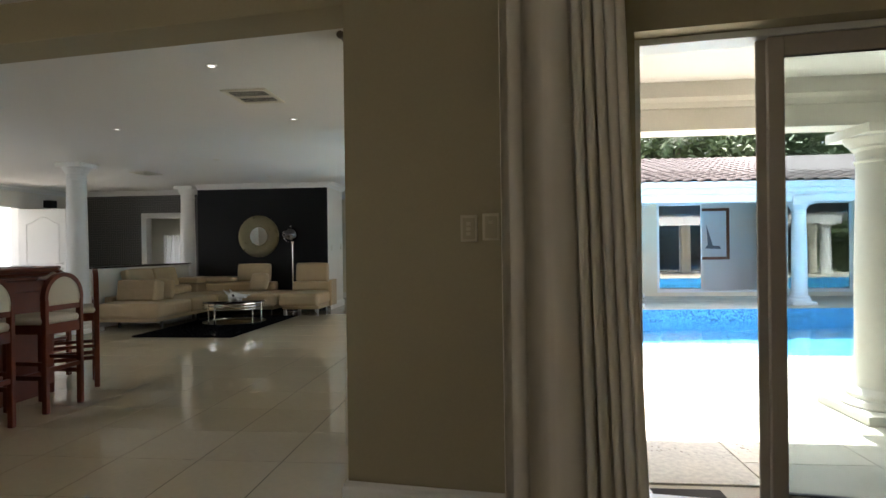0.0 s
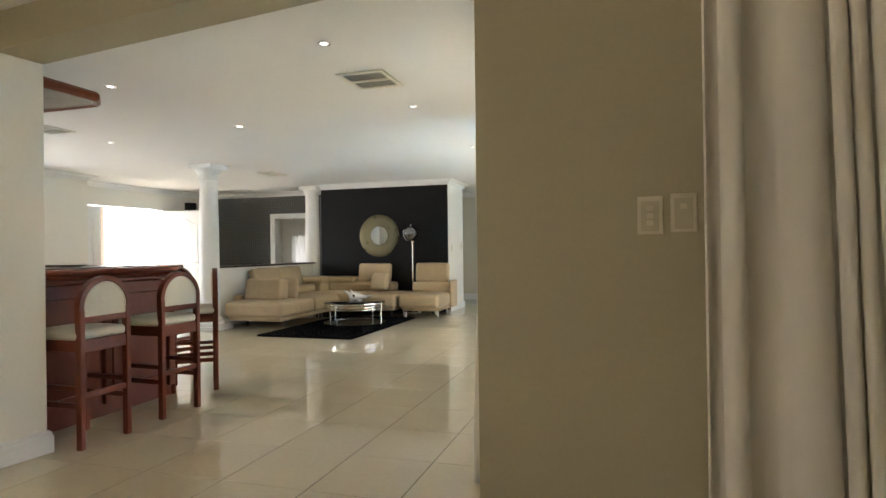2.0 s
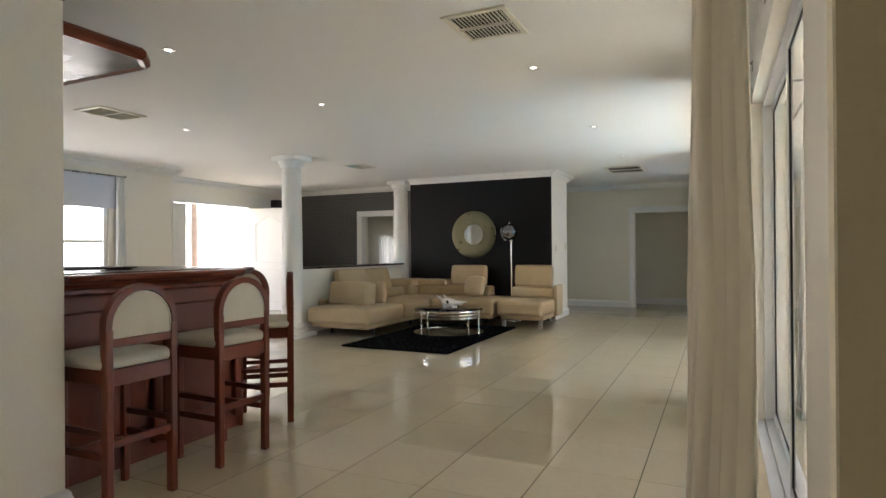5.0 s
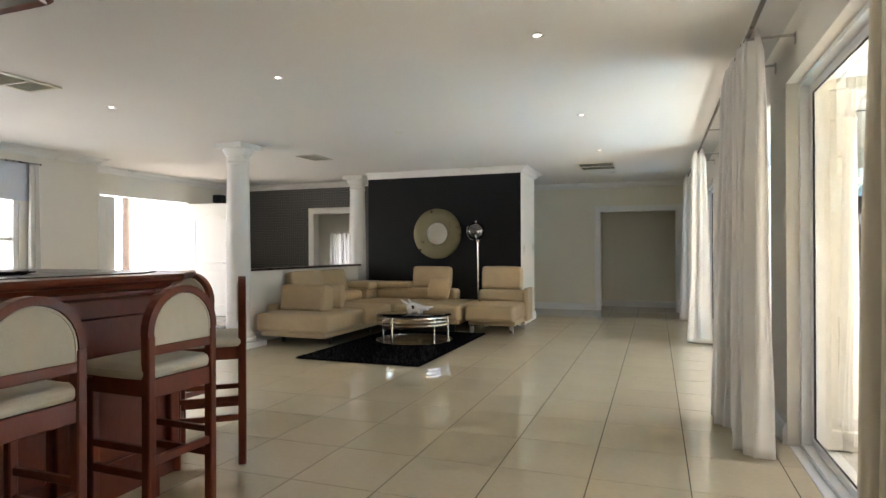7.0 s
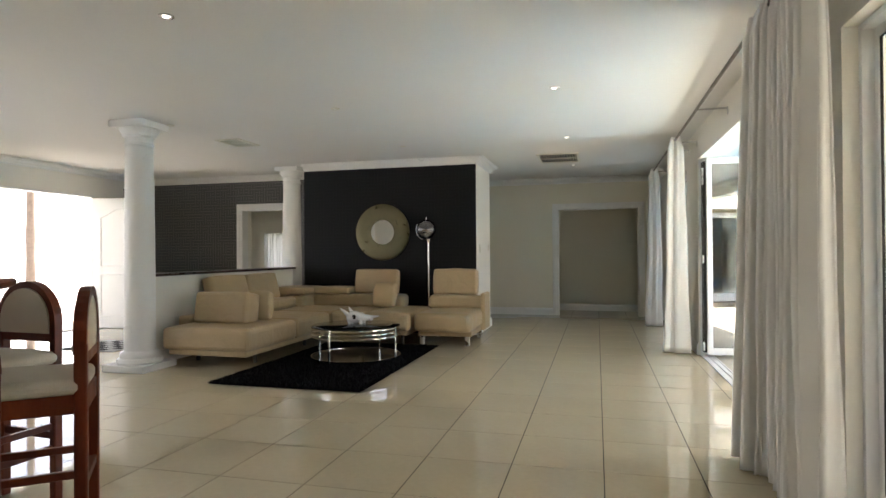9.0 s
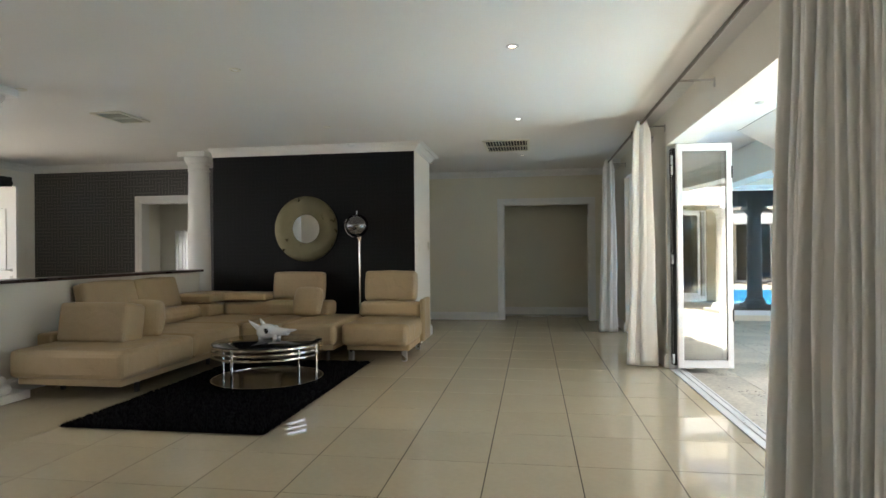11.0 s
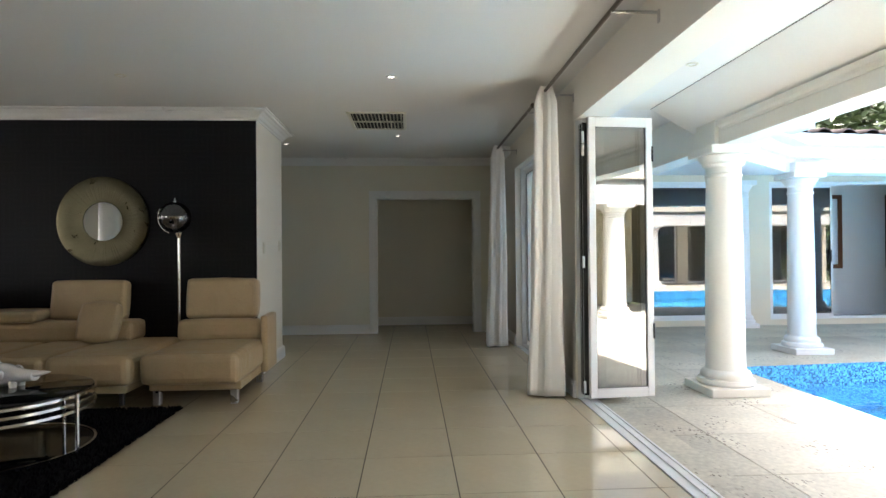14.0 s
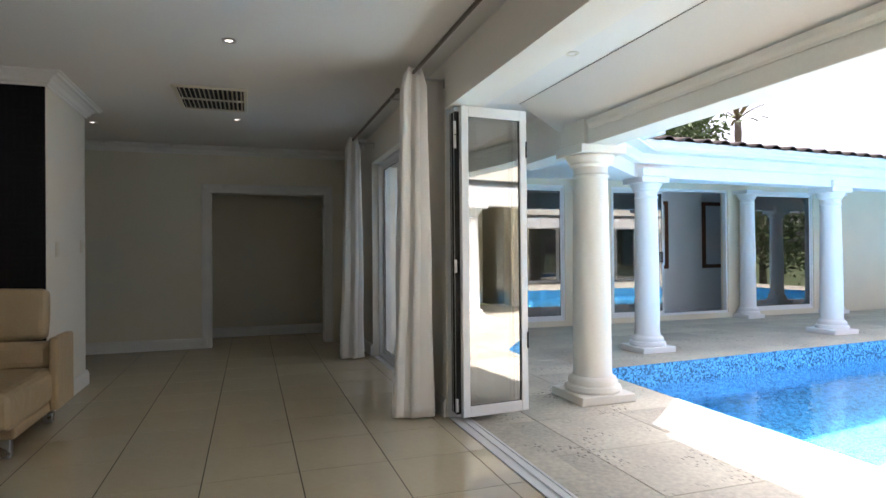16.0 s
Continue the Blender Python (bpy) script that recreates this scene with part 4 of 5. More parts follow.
fold = thing("folding_door", "white aluminium folding glass doors stacked open", "door")
H_L = 2.20
DOORGLASS = coated_pane("door glass", (0.60, 0.61, 0.60), 0.30)
leaf(fold, "leaf", 0.53, H_L, m=pose(-0.475, 10.155, 0.035, 0, 0, 5), pane=DOORGLASS)
for i in range(4):
    fr = leaf(fold, "leaf", 0.53, H_L, m=pose(-0.507 + 0.004 * (i % 2), 10.198 + 0.03 * i, 0.035, 0, 0, 5 - 0.2 * i), d=0.018)
    part("gasket", boxes([(-0.509, -0.45, 10.187 + 0.03 * i, 10.189 + 0.03 * i, 0.05, H_L)]), RUBBER, fold)
for z in (0.55, 1.95):
    part("latch", boxes([(0.045, 0.056, 10.17, 10.20, z - 0.06, z + 0.06)], 0.002), RUBBER, fold, "black flush latch")
for z in (0.12, 1.1, 1.98, 2.08):
    bm = bmesh.new()
    rod(bm, (-0.512, 10.165, z - 0.045), (-0.512, 10.165, z + 0.045), 0.011, 10)
    part("hinge", bm, ALU, fold)
near_fold = thing("folding_door", "white aluminium folding glass door swung out at the near jamb", "door")
leaf(near_fold, "leaf", 0.61, H_L, m=pose(-0.475, 6.80, 0.035))
leaf(near_fold, "leaf", 0.61, H_L, m=pose(-0.495, 6.775, 0.035), d=0.018)
track = thing("door_track", "white aluminium floor track of the folding doors", "door track", kind="structure")
part("rail", boxes([(-0.525, -0.49, 6.72, 10.30, -0.004, 0.006), (-0.455, -0.43, 6.72, 10.30, -0.004, 0.006), (-0.40, -0.385, 6.72, 10.30, -0.004, 0.004), (-0.53, -0.38, 6.72, 10.30, -0.006, -0.003)]), ALU, track)
fj = thing("door_frame_patio", "white aluminium frame round the folding doors", "door frame", kind="structure")
part("jamb", boxes([(-0.53, -0.40, 10.292, 10.299, 0, HEAD)], 0.002), ALU, fj)
part("jamb", boxes([(-0.53, -0.40, 6.721, 6.755, 0, HEAD)], 0.002), ALU, fj)


def slider(name, label, y0, y1, mid, x, pane=None):
    """A sliding glass door in the east wall, with a frame round two leaves."""
    t = thing(name, label, "glass door", kind="structure")
    part("frame", boxes([(x - 0.05, x + 0.05, y0, y0 + 0.03, 0, HEAD), (x - 0.05, x + 0.05, y1 - 0.03, y1, 0, HEAD), (x - 0.05, x + 0.05, y0 + 0.03, y1 - 0.03, HEAD - 0.03, HEAD), (x - 0.05, x + 0.05, y0 + 0.03, y1 - 0.03, -0.004, 0.025)], 0.002), ALU, t)
    leaf(t, "sash", mid - y0 - 0.02, HEAD - 0.056, 0.032, 0.03, m=pose(x - 0.018, y0 + 0.03, 0.026, 0, 0, 90), pane=pane)
    leaf(t, "sash", y1 - mid - 0.02, HEAD - 0.056, 0.036, 0.03, m=pose(x + 0.018, mid - 0.01, 0.026, 0, 0, 90), pane=pane)
    return t


for y0, y1 in ((3.35, 6.20), (11.15, 13.0)):
    solid("threshold", boxes([(-0.531, -0.472, y0 + 0.002, y1 - 0.002, -0.02, 0.003)], 0.002), ALU, "white aluminium threshold strip at the glass doors", "threshold", "structure")
slider("window_1", "white aluminium sliding glass door to the patio", 3.35, 6.20, 4.75, -0.42)
slider("window_2", "white aluminium sliding window near the end wall", 11.15, 13.0, 12.1, -0.42)
s1 = thing("window_3", "white aluminium sliding door of the first room", "glass door", ROOM, kind="structure")
part("frame", boxes([(1.30, 1.33, 0.10, 0.24, 0.0, 2.109), (4.17, 4.2, 0.10, 0.24, 0.0, 2.109), (1.33, 4.17, 0.10, 0.24, 2.08, 2.109), (1.33, 4.17, 0.06, 0.24, -0.02, 0.09)], 0.002), ALU, s1)
leaf(s1, "sash", 1.15, 1.985, 0.062, 0.035, m=pose(1.835, 0.125, 0.092), pane=TINTED, metal=BACKLITALU)
leaf(s1, "sash", 1.10, 1.985, 0.06, 0.035, m=pose(2.98, 0.165, 0.092))
for x, y in ((1.80, 0.155), (1.812, 0.18), (1.822, 0.205)):
    leaf(s1, "sash", 1.15, 1.985, 0.045, 0.018, m=pose(x, y, 0.092), metal=BACKLITALU)

# ---- entrance, sash window, hall ----
def panel_door(t, name, w, h, m, handle=True):
    """A white door leaf with two raised fields, the upper one with an ogee head."""
    d = part(name, boxes([(0, w, -0.02, 0.02, 0.01, h)], 0.003), WHITE, t, "white panelled door leaf")
    d.matrix_basis = m
    for s in (-1, 1):
        pts = [(0.13, h - 0.55), (0.13, h - 0.30)] + [(0.13 + (w - 0.26) * i / 12, h - 0.30 + 0.14 * math.sin(math.pi * i / 12) ** 2) for i in range(1, 12)] + [(w - 0.13, h - 0.30), (w - 0.13, h - 0.55)]
        for poly in ([(x, z if z > h - 0.54 else 1.0) for x, z in pts], [(0.13, 0.2), (0.13, 0.88), (w - 0.13, 0.88), (w - 0.13, 0.2)]):
            bm = bmesh.new()
            pl = [(x, -z) for x, z in poly]
            sweep(bm, [(x, z) for x, z in poly], [(0.0, 0.0), (0.022, 0.0), (0.018, 0.010), (0.004, 0.010)], closed=True)
            bmesh.ops.transform(bm, matrix=Matrix.Translation((0, s * 0.0195, 0)) @ Matrix.Rotation(radians(90), 4, "X") @ Matrix.Diagonal((1, 1, -s, 1)), verts=bm.verts)
            mo = part("moulding", bm, WHITE, d)
    if handle:
        bm = boxes([(w - 0.085, w - 0.045, -0.028, -0.02, 0.98, 1.02), (w - 0.085, w - 0.045, -0.028, -0.02, 0.88, 0.92)], 0.002)
        rod(bm, (w - 0.065, -0.02, 1.0), (w - 0.065, -0.06, 1.0), 0.009, 10)
        rod(bm, (w - 0.065, -0.06, 1.0), (w - 0.18, -0.06, 1.0), 0.008, 10)
        part("handle", bm, STEEL, d, "steel lever handle")
    return d


ent = thing("entrance_door", "open white panelled front door", "door", kind="structure")
panel_door(ent, "door_leaf", 0.92, 2.12, pose(-9.635, 10.90, 0, 0, 0, 9))
panel_door(ent, "side_leaf", 0.30, 2.12, pose(-9.70, 9.012, 0, 0, 0, 90), False)
part("frame", boxes([(-9.80, -9.64, 8.982, 9.01, 0, 2.14), (-9.80, -9.64, 10.885, 10.918, 0, 2.14), (-9.80, -9.64, 8.982, 10.918, 2.14, 2.168)], 0.003), WHITE, ent)
sash = thing("window_4", "white sash window with a roller blind", "window", kind="structure")
part("frame", boxes([(-9.12, -9.02, 4.2, 4.26, 0.85, 2.1), (-9.12, -9.02, 7.24, 7.30, 0.85, 2.1), (-9.12, -9.02, 4.26, 7.24, 2.04, 2.1), (-9.12, -9.02, 4.26, 7.24, 0.85, 0.91), (-9.10, -9.05, 4.26, 7.24, 1.36, 1.41), (-9.10, -9.05, 5.73, 5.77, 0.91, 1.36), (-9.10, -9.05, 5.73, 5.77, 1.41, 2.04)], 0.003), WHITE, sash)
pn = part("pane", boxes([(-9.08, -9.074, 4.26, 7.24, 0.91, 2.04)]), GLASS, sash)
pn.visible_shadow = False
solid("roller_blind", boxes([(-8.985, -8.98, 4.1, 7.42, 1.88, 2.37)]), mat("blind cloth", (0.62, 0.66, 0.74), 0.9, vary=0.02, scale=4), "pale blue-white roller blind half lowered", "blind")
bm = bmesh.new()
rod(bm, (-8.94, 4.0, 2.37), (-8.94, 7.55, 2.37), 0.012)
for y in (5.2, 7.5):
    rod(bm, (-8.94, y, 2.37), (-8.994, y, 2.37), 0.006, 8)
solid("curtain_pole", bm, STEEL, "thin steel curtain pole over the sash window", "curtain rod")
curtain("pale curtain gathered beside the sash window", (-8.93, 7.38), (-8.93, 7.52), (-8.93, 7.36), (-8.93, 7.56), 0.015, 2.36, 3, 0.07, 0.09, 8)
curtain("sheer white curtain in the room beyond the hall", (-9.2, 15.3), (-8.55, 15.3), (-9.2, 15.3), (-8.5, 15.3), 0.02, 1.68, 8, 0.06, 0.07, 9, cloth_mat=SHEER)
curtain("sheer white curtain in the room beyond the hall", (-8.5, 15.3), (-6.9, 15.3), (-8.48, 15.3), (-6.9, 15.3), 0.02, 1.68, 9, 0.06, 0.07, 10, cloth_mat=SHEER)

spk = thing("wall_speaker", "small black speaker high on the hall wall", "speaker", pose(-9.55, 11.62, 2.19))
part("cabinet", boxes([(-0.09, 0.09, -0.09, 0.09, 0, 0.16)], 0.01, 2), RUBBER, spk)
part("grille", boxes([(-0.075, 0.075, -0.096, -0.091, 0.015, 0.145)], 0.002), mat("speaker mesh", (0.03, 0.03, 0.032), 0.7, bump=0.1), spk)
part("bracket", boxes([(-0.02, 0.02, 0.09, 0.175, 0.06, 0.10)], 0.002), RUBBER, spk)

# ---- ceiling fittings ----
def downlight(x, y, z=H, lit=True):
    t = thing("downlight", "recessed white ceiling downlight, lit" if lit else "recessed white ceiling downlight, unlit", "ceiling light", pose(x, y, z), "ceiling downlights")
    bm = bmesh.new()
    sweep(bm, [(0.044 * math.cos(2 * math.pi * i / 24), 0.044 * math.sin(2 * math.pi * i / 24)) for i in range(24)], [(0, -0.0005), (0, -0.005), (-0.012, -0.008), (-0.02, -0.0005)], closed=True)
    part("trim", bm, STEEL if lit else PLASTIC, t, smooth=True)
    bm = bmesh.new()
    lathe(bm, [(0.024, -0.0012), (0.022, -0.004)], 24)
    part("lamp", bm, LAMPGLOW if lit else WHITE, t, "glowing lamp" if lit else "")


for x, y, lit in ((-1.97, 3.96, 1), (-2.0, 5.755, 1), (-2.0, 8.08, 1), (-2.01, 10.28, 1), (-2.01, 12.62, 1), (-4.10, 4.28, 1), (-4.08, 5.94, 1), (-4.08, 8.225, 0),
                  (-6.11, 6.18, 1), (-6.08, 8.40, 0), (-3.43, 13.15, 1), (-4.1, 10.3, 0)):
    downlight(x, y, H, bool(lit))


def vent(x0, x1, y0, y1, dark, label):
    """A square air grille: frame, louvre blades and a dark backing."""
    t = thing("air_vent", label, "air vent", pose((x0 + x1) / 2, (y0 + y1) / 2, H), "ceiling vents")
    w, d = (x1 - x0) / 2, (y1 - y0) / 2
    part("backing", boxes([(-w + 0.02, w - 0.02, -d + 0.02, d - 0.02, -0.002, -0.0005)]), RUBBER, t)
    f = 0.035
    part("frame", boxes([(-w, -w + f, -d, d, -0.014, -0.0006), (w - f, w, -d, d, -0.014, -0.0006), (-w + f, w - f, -d, -d + f, -0.014, -0.0006), (-w + f, w - f, d - f, d, -0.014, -0.0006)], 0.003), PLASTIC, t)
    n = 14
    bm = bmesh.new()
    box(bm, -0.0105, 0.0105, -d + f, d - f, -0.0012, 0.0012)
    bmesh.ops.rotate(bm, cent=(0, 0, 0), matrix=Matrix.Rotation(radians(48 if dark else 30), 3, "Y"), verts=bm.verts)
    me = finish(bm, "blade", PLASTIC)
    for i in range(n):
        x = -w + f + (2 * w - 2 * f) * (i + 0.5) / n
        shared("blade", me, t, pose(x, 0, -0.0095))
    part("divider", boxes([(-w + f, w - f, -0.008, 0.008, -0.018, -0.003)], 0.002), PLASTIC, t)
    return t


vent(-2.22, -1.82, 4.59, 5.04, False, "cream square ceiling air grille with louvres")
vent(-2.49, -1.90, 11.44, 12.24, True, "white ceiling return-air grille with dark slots")
vent(-6.13, -5.80, 9.22, 9.68, False, "cream square ceiling air grille with louvres")
vent(-6.30, -5.92, 5.05, 5.55, False, "cream square ceiling air grille with louvres")

downlight(-4.15, 3.45, 2.2995)

# ---- switches ----
# bezel is a darker copy of the plate plastic, painting shade round the rockers
BEZEL = mat("shaded cream plastic", (0.43, 0.39, 0.28), 0.4, vary=0.02, bump=0.0)
PLATE = mat("beige switch plastic", (0.54, 0.50, 0.38), 0.35, vary=0.02, bump=0.0)


def switch(label, m, n, plate=PLASTIC):
    t = thing("light_switch", label, "switch", m, "wall switches")
    part("plate", boxes([(-0.038, 0.038, -0.008, 0, -0.06, 0.06)], 0.002), plate, t)
    part("bezel", boxes([(-0.027, 0.027, -0.011, -0.007, -0.05, 0.045)], 0.001), BEZEL if plate is PLATE else plate, t)
    for i in range(n):
        z = 0.02 - 0.022 * i
        part("rocker", boxes([(-0.010, 0.010, -0.015, -0.010, z - 0.008, z + 0.008)], 0.001), plate, t)


switch("cream three-gang light switch on the beige wall", ROOM @ pose(0.589, -0.0005, 1.304), 3, PLATE)
switch("cream single light switch on the beige wall", ROOM @ pose(0.688, -0.0005, 1.309), 1, PLATE)
switch("white light switch on the pier's side", pose(-3.349, 12.35, 1.28, 0, 0, 90), 2)
switch("white light switch on the pier's side", pose(-3.349, 11.65, 1.25, 0, 0, 90), 1)
# ---- patio, pool and the far wing ----
TZ = -0.04     # terrace
terrace = solid("terrace", boxes([(-0.38, 1.50, 2.6, 14.9, -1.75, TZ - 0.012), (1.50, 16.0, 2.0, 6.8, -1.75, TZ - 0.012), (14.0, 16.0, 6.8, 13.0, -1.75, TZ - 0.012), (-12, -9.85, 6, 14, -1.75, -0.05)]),
                mat("paving joint mortar", (0.48, 0.44, 0.36), 0.9), "travertine terrace round the pool", "terrace", "structure")
bm = bmesh.new()
prism(bm, [(1.50, 11.6), (16.0, 12.76), (16.0, 14.9), (1.50, 14.9)], -1.75, TZ - 0.03)
prism(bm, [(1.50, 11.6), (14.0, 12.6), (14.0, 12.948), (1.50, 12.948)], TZ - 0.03, TZ)
for q in ([(1.50, 8.3), (1.50, 6.8), (3.0, 6.8), (2.2, 7.05), (1.70, 7.55)],):
    prism(bm, q[::-1], -1.75, TZ)
solid("pool_corner", bm, TRAV, "travertine paving at the pool's rounded corners", "paving", "structure")
solid("door_sill", boxes([(-0.378, -0.17, 6.4, 10.6, -0.039, -0.012), (-0.378, -0.17, 3.2, 6.2, -0.039, -0.012)], 0.004), TRAV, "smooth stone sill along the glass doors", "sill", "structure")
# pool shell
solid("pool", boxes([(1.50, 14.0, 6.8, 12.6, -1.78, -1.45), (1.501, 1.512, 6.8, 11.6, -1.45, TZ), (13.98, 13.99, 6.8, 12.6, -1.45, TZ), (3.0, 14.0, 6.801, 6.812, -1.45, TZ)]),
      mosaic("blue glass mosaic", (0.08, 0.42, 0.72), 58.0), "swimming pool lined with blue glass mosaic", "pool", "structure")
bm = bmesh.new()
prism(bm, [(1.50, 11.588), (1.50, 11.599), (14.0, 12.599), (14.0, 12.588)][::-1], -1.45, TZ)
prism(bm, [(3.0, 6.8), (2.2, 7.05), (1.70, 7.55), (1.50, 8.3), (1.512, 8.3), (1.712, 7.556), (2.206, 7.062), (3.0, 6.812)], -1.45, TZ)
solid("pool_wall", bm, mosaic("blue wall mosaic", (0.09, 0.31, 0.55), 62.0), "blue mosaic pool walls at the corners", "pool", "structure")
solid("pool_shelf", boxes([(1.512, 4.0, 6.812, 9.3, -1.45, -0.55)]), mosaic("pale step mosaic", (0.35, 0.66, 0.80), 36.0), "pale blue shallow step in the pool", "pool step", "structure")


def water_material():
    m = glass("pool water", (0.88, 0.97, 1.0), 0.0, 1.33)
    n, l = m.node_tree.nodes, m.node_tree.links
    tc = n.new("ShaderNodeTexCoord")
    no = n.new("ShaderNodeTexNoise")
    no.inputs["Scale"].default_value = 11
    no.inputs["Detail"].default_value = 3
    l.new(tc.outputs["Object"], no.inputs["Vector"])
    bp = n.new("ShaderNodeBump")
    bp.inputs["Strength"].default_value = 0.25
    bp.inputs["Distance"].default_value = 0.012
    l.new(no.outputs["Fac"], bp.inputs["Height"])
    l.new(bp.outputs[0], n["Principled BSDF"].inputs["Normal"])
    return m


bm = bmesh.new()
vsw = [bm.verts.new((x, y, -0.27)) for x, y in ((1.505, 8.3), (1.705, 7.555), (2.2, 7.055), (3.0, 6.805), (13.98, 6.805), (13.98, 12.59), (1.505, 11.59))]
bm.faces.new(vsw)
water = solid("water", bm, water_material(), "clear rippled blue pool water", "water", "structure")
water.visible_shadow = False

# patio roof of the main room
STONE = mat("cream painted plaster", (0.76, 0.73, 0.66), 0.7, vary=0.04, scale=2, bump=0.02)
OUTWHITE = mat("white exterior paint", (0.80, 0.80, 0.80), 0.6, vary=0.03, scale=2, bump=0.015)
OUTCREAM = mat("cream exterior render", (0.72, 0.66, 0.53), 0.8, vary=0.05, scale=2, bump=0.03)
bm = bmesh.new()
box(bm, EX1, 0.34, 2.9, 10.9, 2.48, 2.60)
prism2 = [bm.verts.new(p) for p in ((0.342, 3.0, 2.484), (0.342, 10.9, 2.484), (0.78, 10.9, 2.235), (0.78, 3.0, 2.235), (0.342, 3.0, 2.60), (0.342, 10.9, 2.60), (0.78, 10.9, 2.36), (0.78, 3.0, 2.36))]
for q in ((0, 1, 2, 3), (7, 6, 5, 4), (0, 4, 5, 1), (1, 5, 6, 2), (2, 6, 7, 3), (3, 7, 4, 0)):
    bm.faces.new([prism2[i] for i in q])
solid("patio_ceiling", bm, CEIL, "white boarded patio ceiling with a sloping edge", "ceiling", "structure")
# grey strip laid on the joint to paint the shadow where the slope starts
solid("joint_shade_strip", boxes([(0.334, 0.3415, 3.0, 10.88, 2.4765, 2.4795)]), mat("joint shade grey", (0.20, 0.20, 0.19), 0.8), "grey strip painting the shadow gap along the patio ceiling joint", "joint", "structure")
solid("patio_beam", boxes([(0.74, 0.98, 4.5, 10.9, 2.07, 2.40), (0.74, 0.98, 10.9, 14.89, 2.07, 2.479)], 0.004), STONE, "cream plastered beams of the patio", "beam", "structure")
bm = bmesh.new()
sweep(bm, [(0.738, 10.40), (0.738, 4.6)], [(0.0, 2.185), (0.012, 2.185), (0.016, 2.205), (0.032, 2.225), (0.036, 2.262), (0.0, 2.262)])
solid("patio_cornice", bm, STONE, "cream plaster cornice along the patio beam", "moulding", "structure")
solid("patio_block", boxes([(0.70, 1.02, 10.44, 10.76, 2.071, 2.30)], 0.003), STONE, "cream plastered block over the column", "block", "structure")
column("column", (0.86, 10.60), TZ, 2.07, 0.16, STONE, "cream round patio column beside the pool", "pool columns")
column("column", (0.86, 4.60), TZ, 2.07, 0.16, STONE, "cream round patio column beside the pool", "pool columns")
column("column", (-0.185, 6.44), TZ, 2.28, 0.095, STONE, "slim cream column against the patio wall", "pool columns", 0.113)
# patio roof of the first room
solid("patio_ceiling_2", boxes([(0.80, 14.0, 2.62, 4.35, 2.40, 2.52)]), CEIL, "white patio ceiling before the first room", "ceiling", "structure")
solid("patio_beam_2", boxes([(0.98, 14.0, 4.30, 4.55, 2.06, 2.42)], 0.004), STONE, "cream plastered patio beam", "beam", "structure")
bm = bmesh.new()
sweep(bm, [(6.0, 4.298), (1.0, 4.298)][::-1], [(0.0, 2.22), (0.015, 2.22), (0.03, 2.26), (0.06, 2.29), (0.07, 2.40), (0.0, 2.40)])
solid("patio_cornice_2", bm, STONE, "cream plaster cornice along the patio beam", "moulding", "structure")
column("column", (2.95, 4.45), TZ, 2.06, 0.21, STONE, "cream round patio column near the sliding door", "pool columns", 0.33)

solid("garden_front", boxes([(5.2, 5.6, 2.30, 2.60, -0.05, 2.52), (8.2, 8.6, 2.30, 2.60, -0.05, 2.52), (11.3, 11.7, 2.30, 2.60, -0.05, 2.52), (13.6, 14.0, 2.30, 2.60, -0.05, 2.52),
                              (5.6, 8.2, 2.30, 2.60, 2.2, 2.52), (8.6, 11.3, 2.30, 2.60, 2.2, 2.52), (11.7, 13.6, 2.30, 2.60, 2.2, 2.52), (-0.2, 14.0, 2.62, 4.60, 2.53, 2.9)]), OUTCREAM,
      "cream rendered garden front with glazed openings", "wall", "structure")
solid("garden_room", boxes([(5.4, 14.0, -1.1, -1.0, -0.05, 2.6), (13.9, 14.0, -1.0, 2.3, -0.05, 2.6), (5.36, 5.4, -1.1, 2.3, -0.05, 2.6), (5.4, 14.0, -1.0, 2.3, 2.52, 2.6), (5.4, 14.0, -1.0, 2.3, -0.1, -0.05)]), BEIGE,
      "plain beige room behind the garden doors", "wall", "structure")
for x0, x1 in ((5.6, 8.2), (8.6, 11.3), (11.7, 13.6)):
    gd = thing("garden_window", "white aluminium glazed door of the garden front", "glass door", kind="structure", group="garden doors")
    for k in range(2):
        leaf(gd, "sash", (x1 - x0) / 2, 2.24, 0.06, 0.035, m=pose(x0 + k * (x1 - x0) / 2, 2.42 + 0.04 * k, -0.045), pane=MIRRORGLASS)
for x in (6.45, 9.95, 13.4):
    column("column", (x, 4.45), TZ, 2.06, 0.21, STONE, "cream round patio column facing the pool", "pool columns", 0.33)
downlight(0.10, 9.60, 2.4795, False)
downlight(0.10, 6.4, 2.4795, False)
downlight(2.12, 3.55, 2.3995, False)
ROOFTILE = mat("brown roof tile", (0.060, 0.044, 0.038), 0.85, vary=0.3, scale=8, fine=60, bump=0.06, random_ob=0.8)
# solid roofs over the patios and the house
bm = bmesh.new()
for q in ([(0.98, 3.0, 2.40), (0.98, 10.9, 2.40), (-3.0, 12.0, 4.1), (-3.0, 1.0, 4.1)], [(0.98, 3.0, 2.37), (0.98, 10.9, 2.37), (-3.0, 12.0, 4.07), (-3.0, 1.0, 4.07)]):
    bm.faces.new([bm.verts.new(p) for p in q])
solid("house_roof", bm, ROOFTILE, "brown tiled roof of the house", "roof", "structure")
solid("corner_roof", boxes([(EX1, 0.98, 10.902, 14.9, 2.48, 2.6), (0.98, 2.2, 11.3, 14.9, 2.405, 2.5)]), OUTWHITE, "white soffit of the roof at the corner", "soffit", "structure")

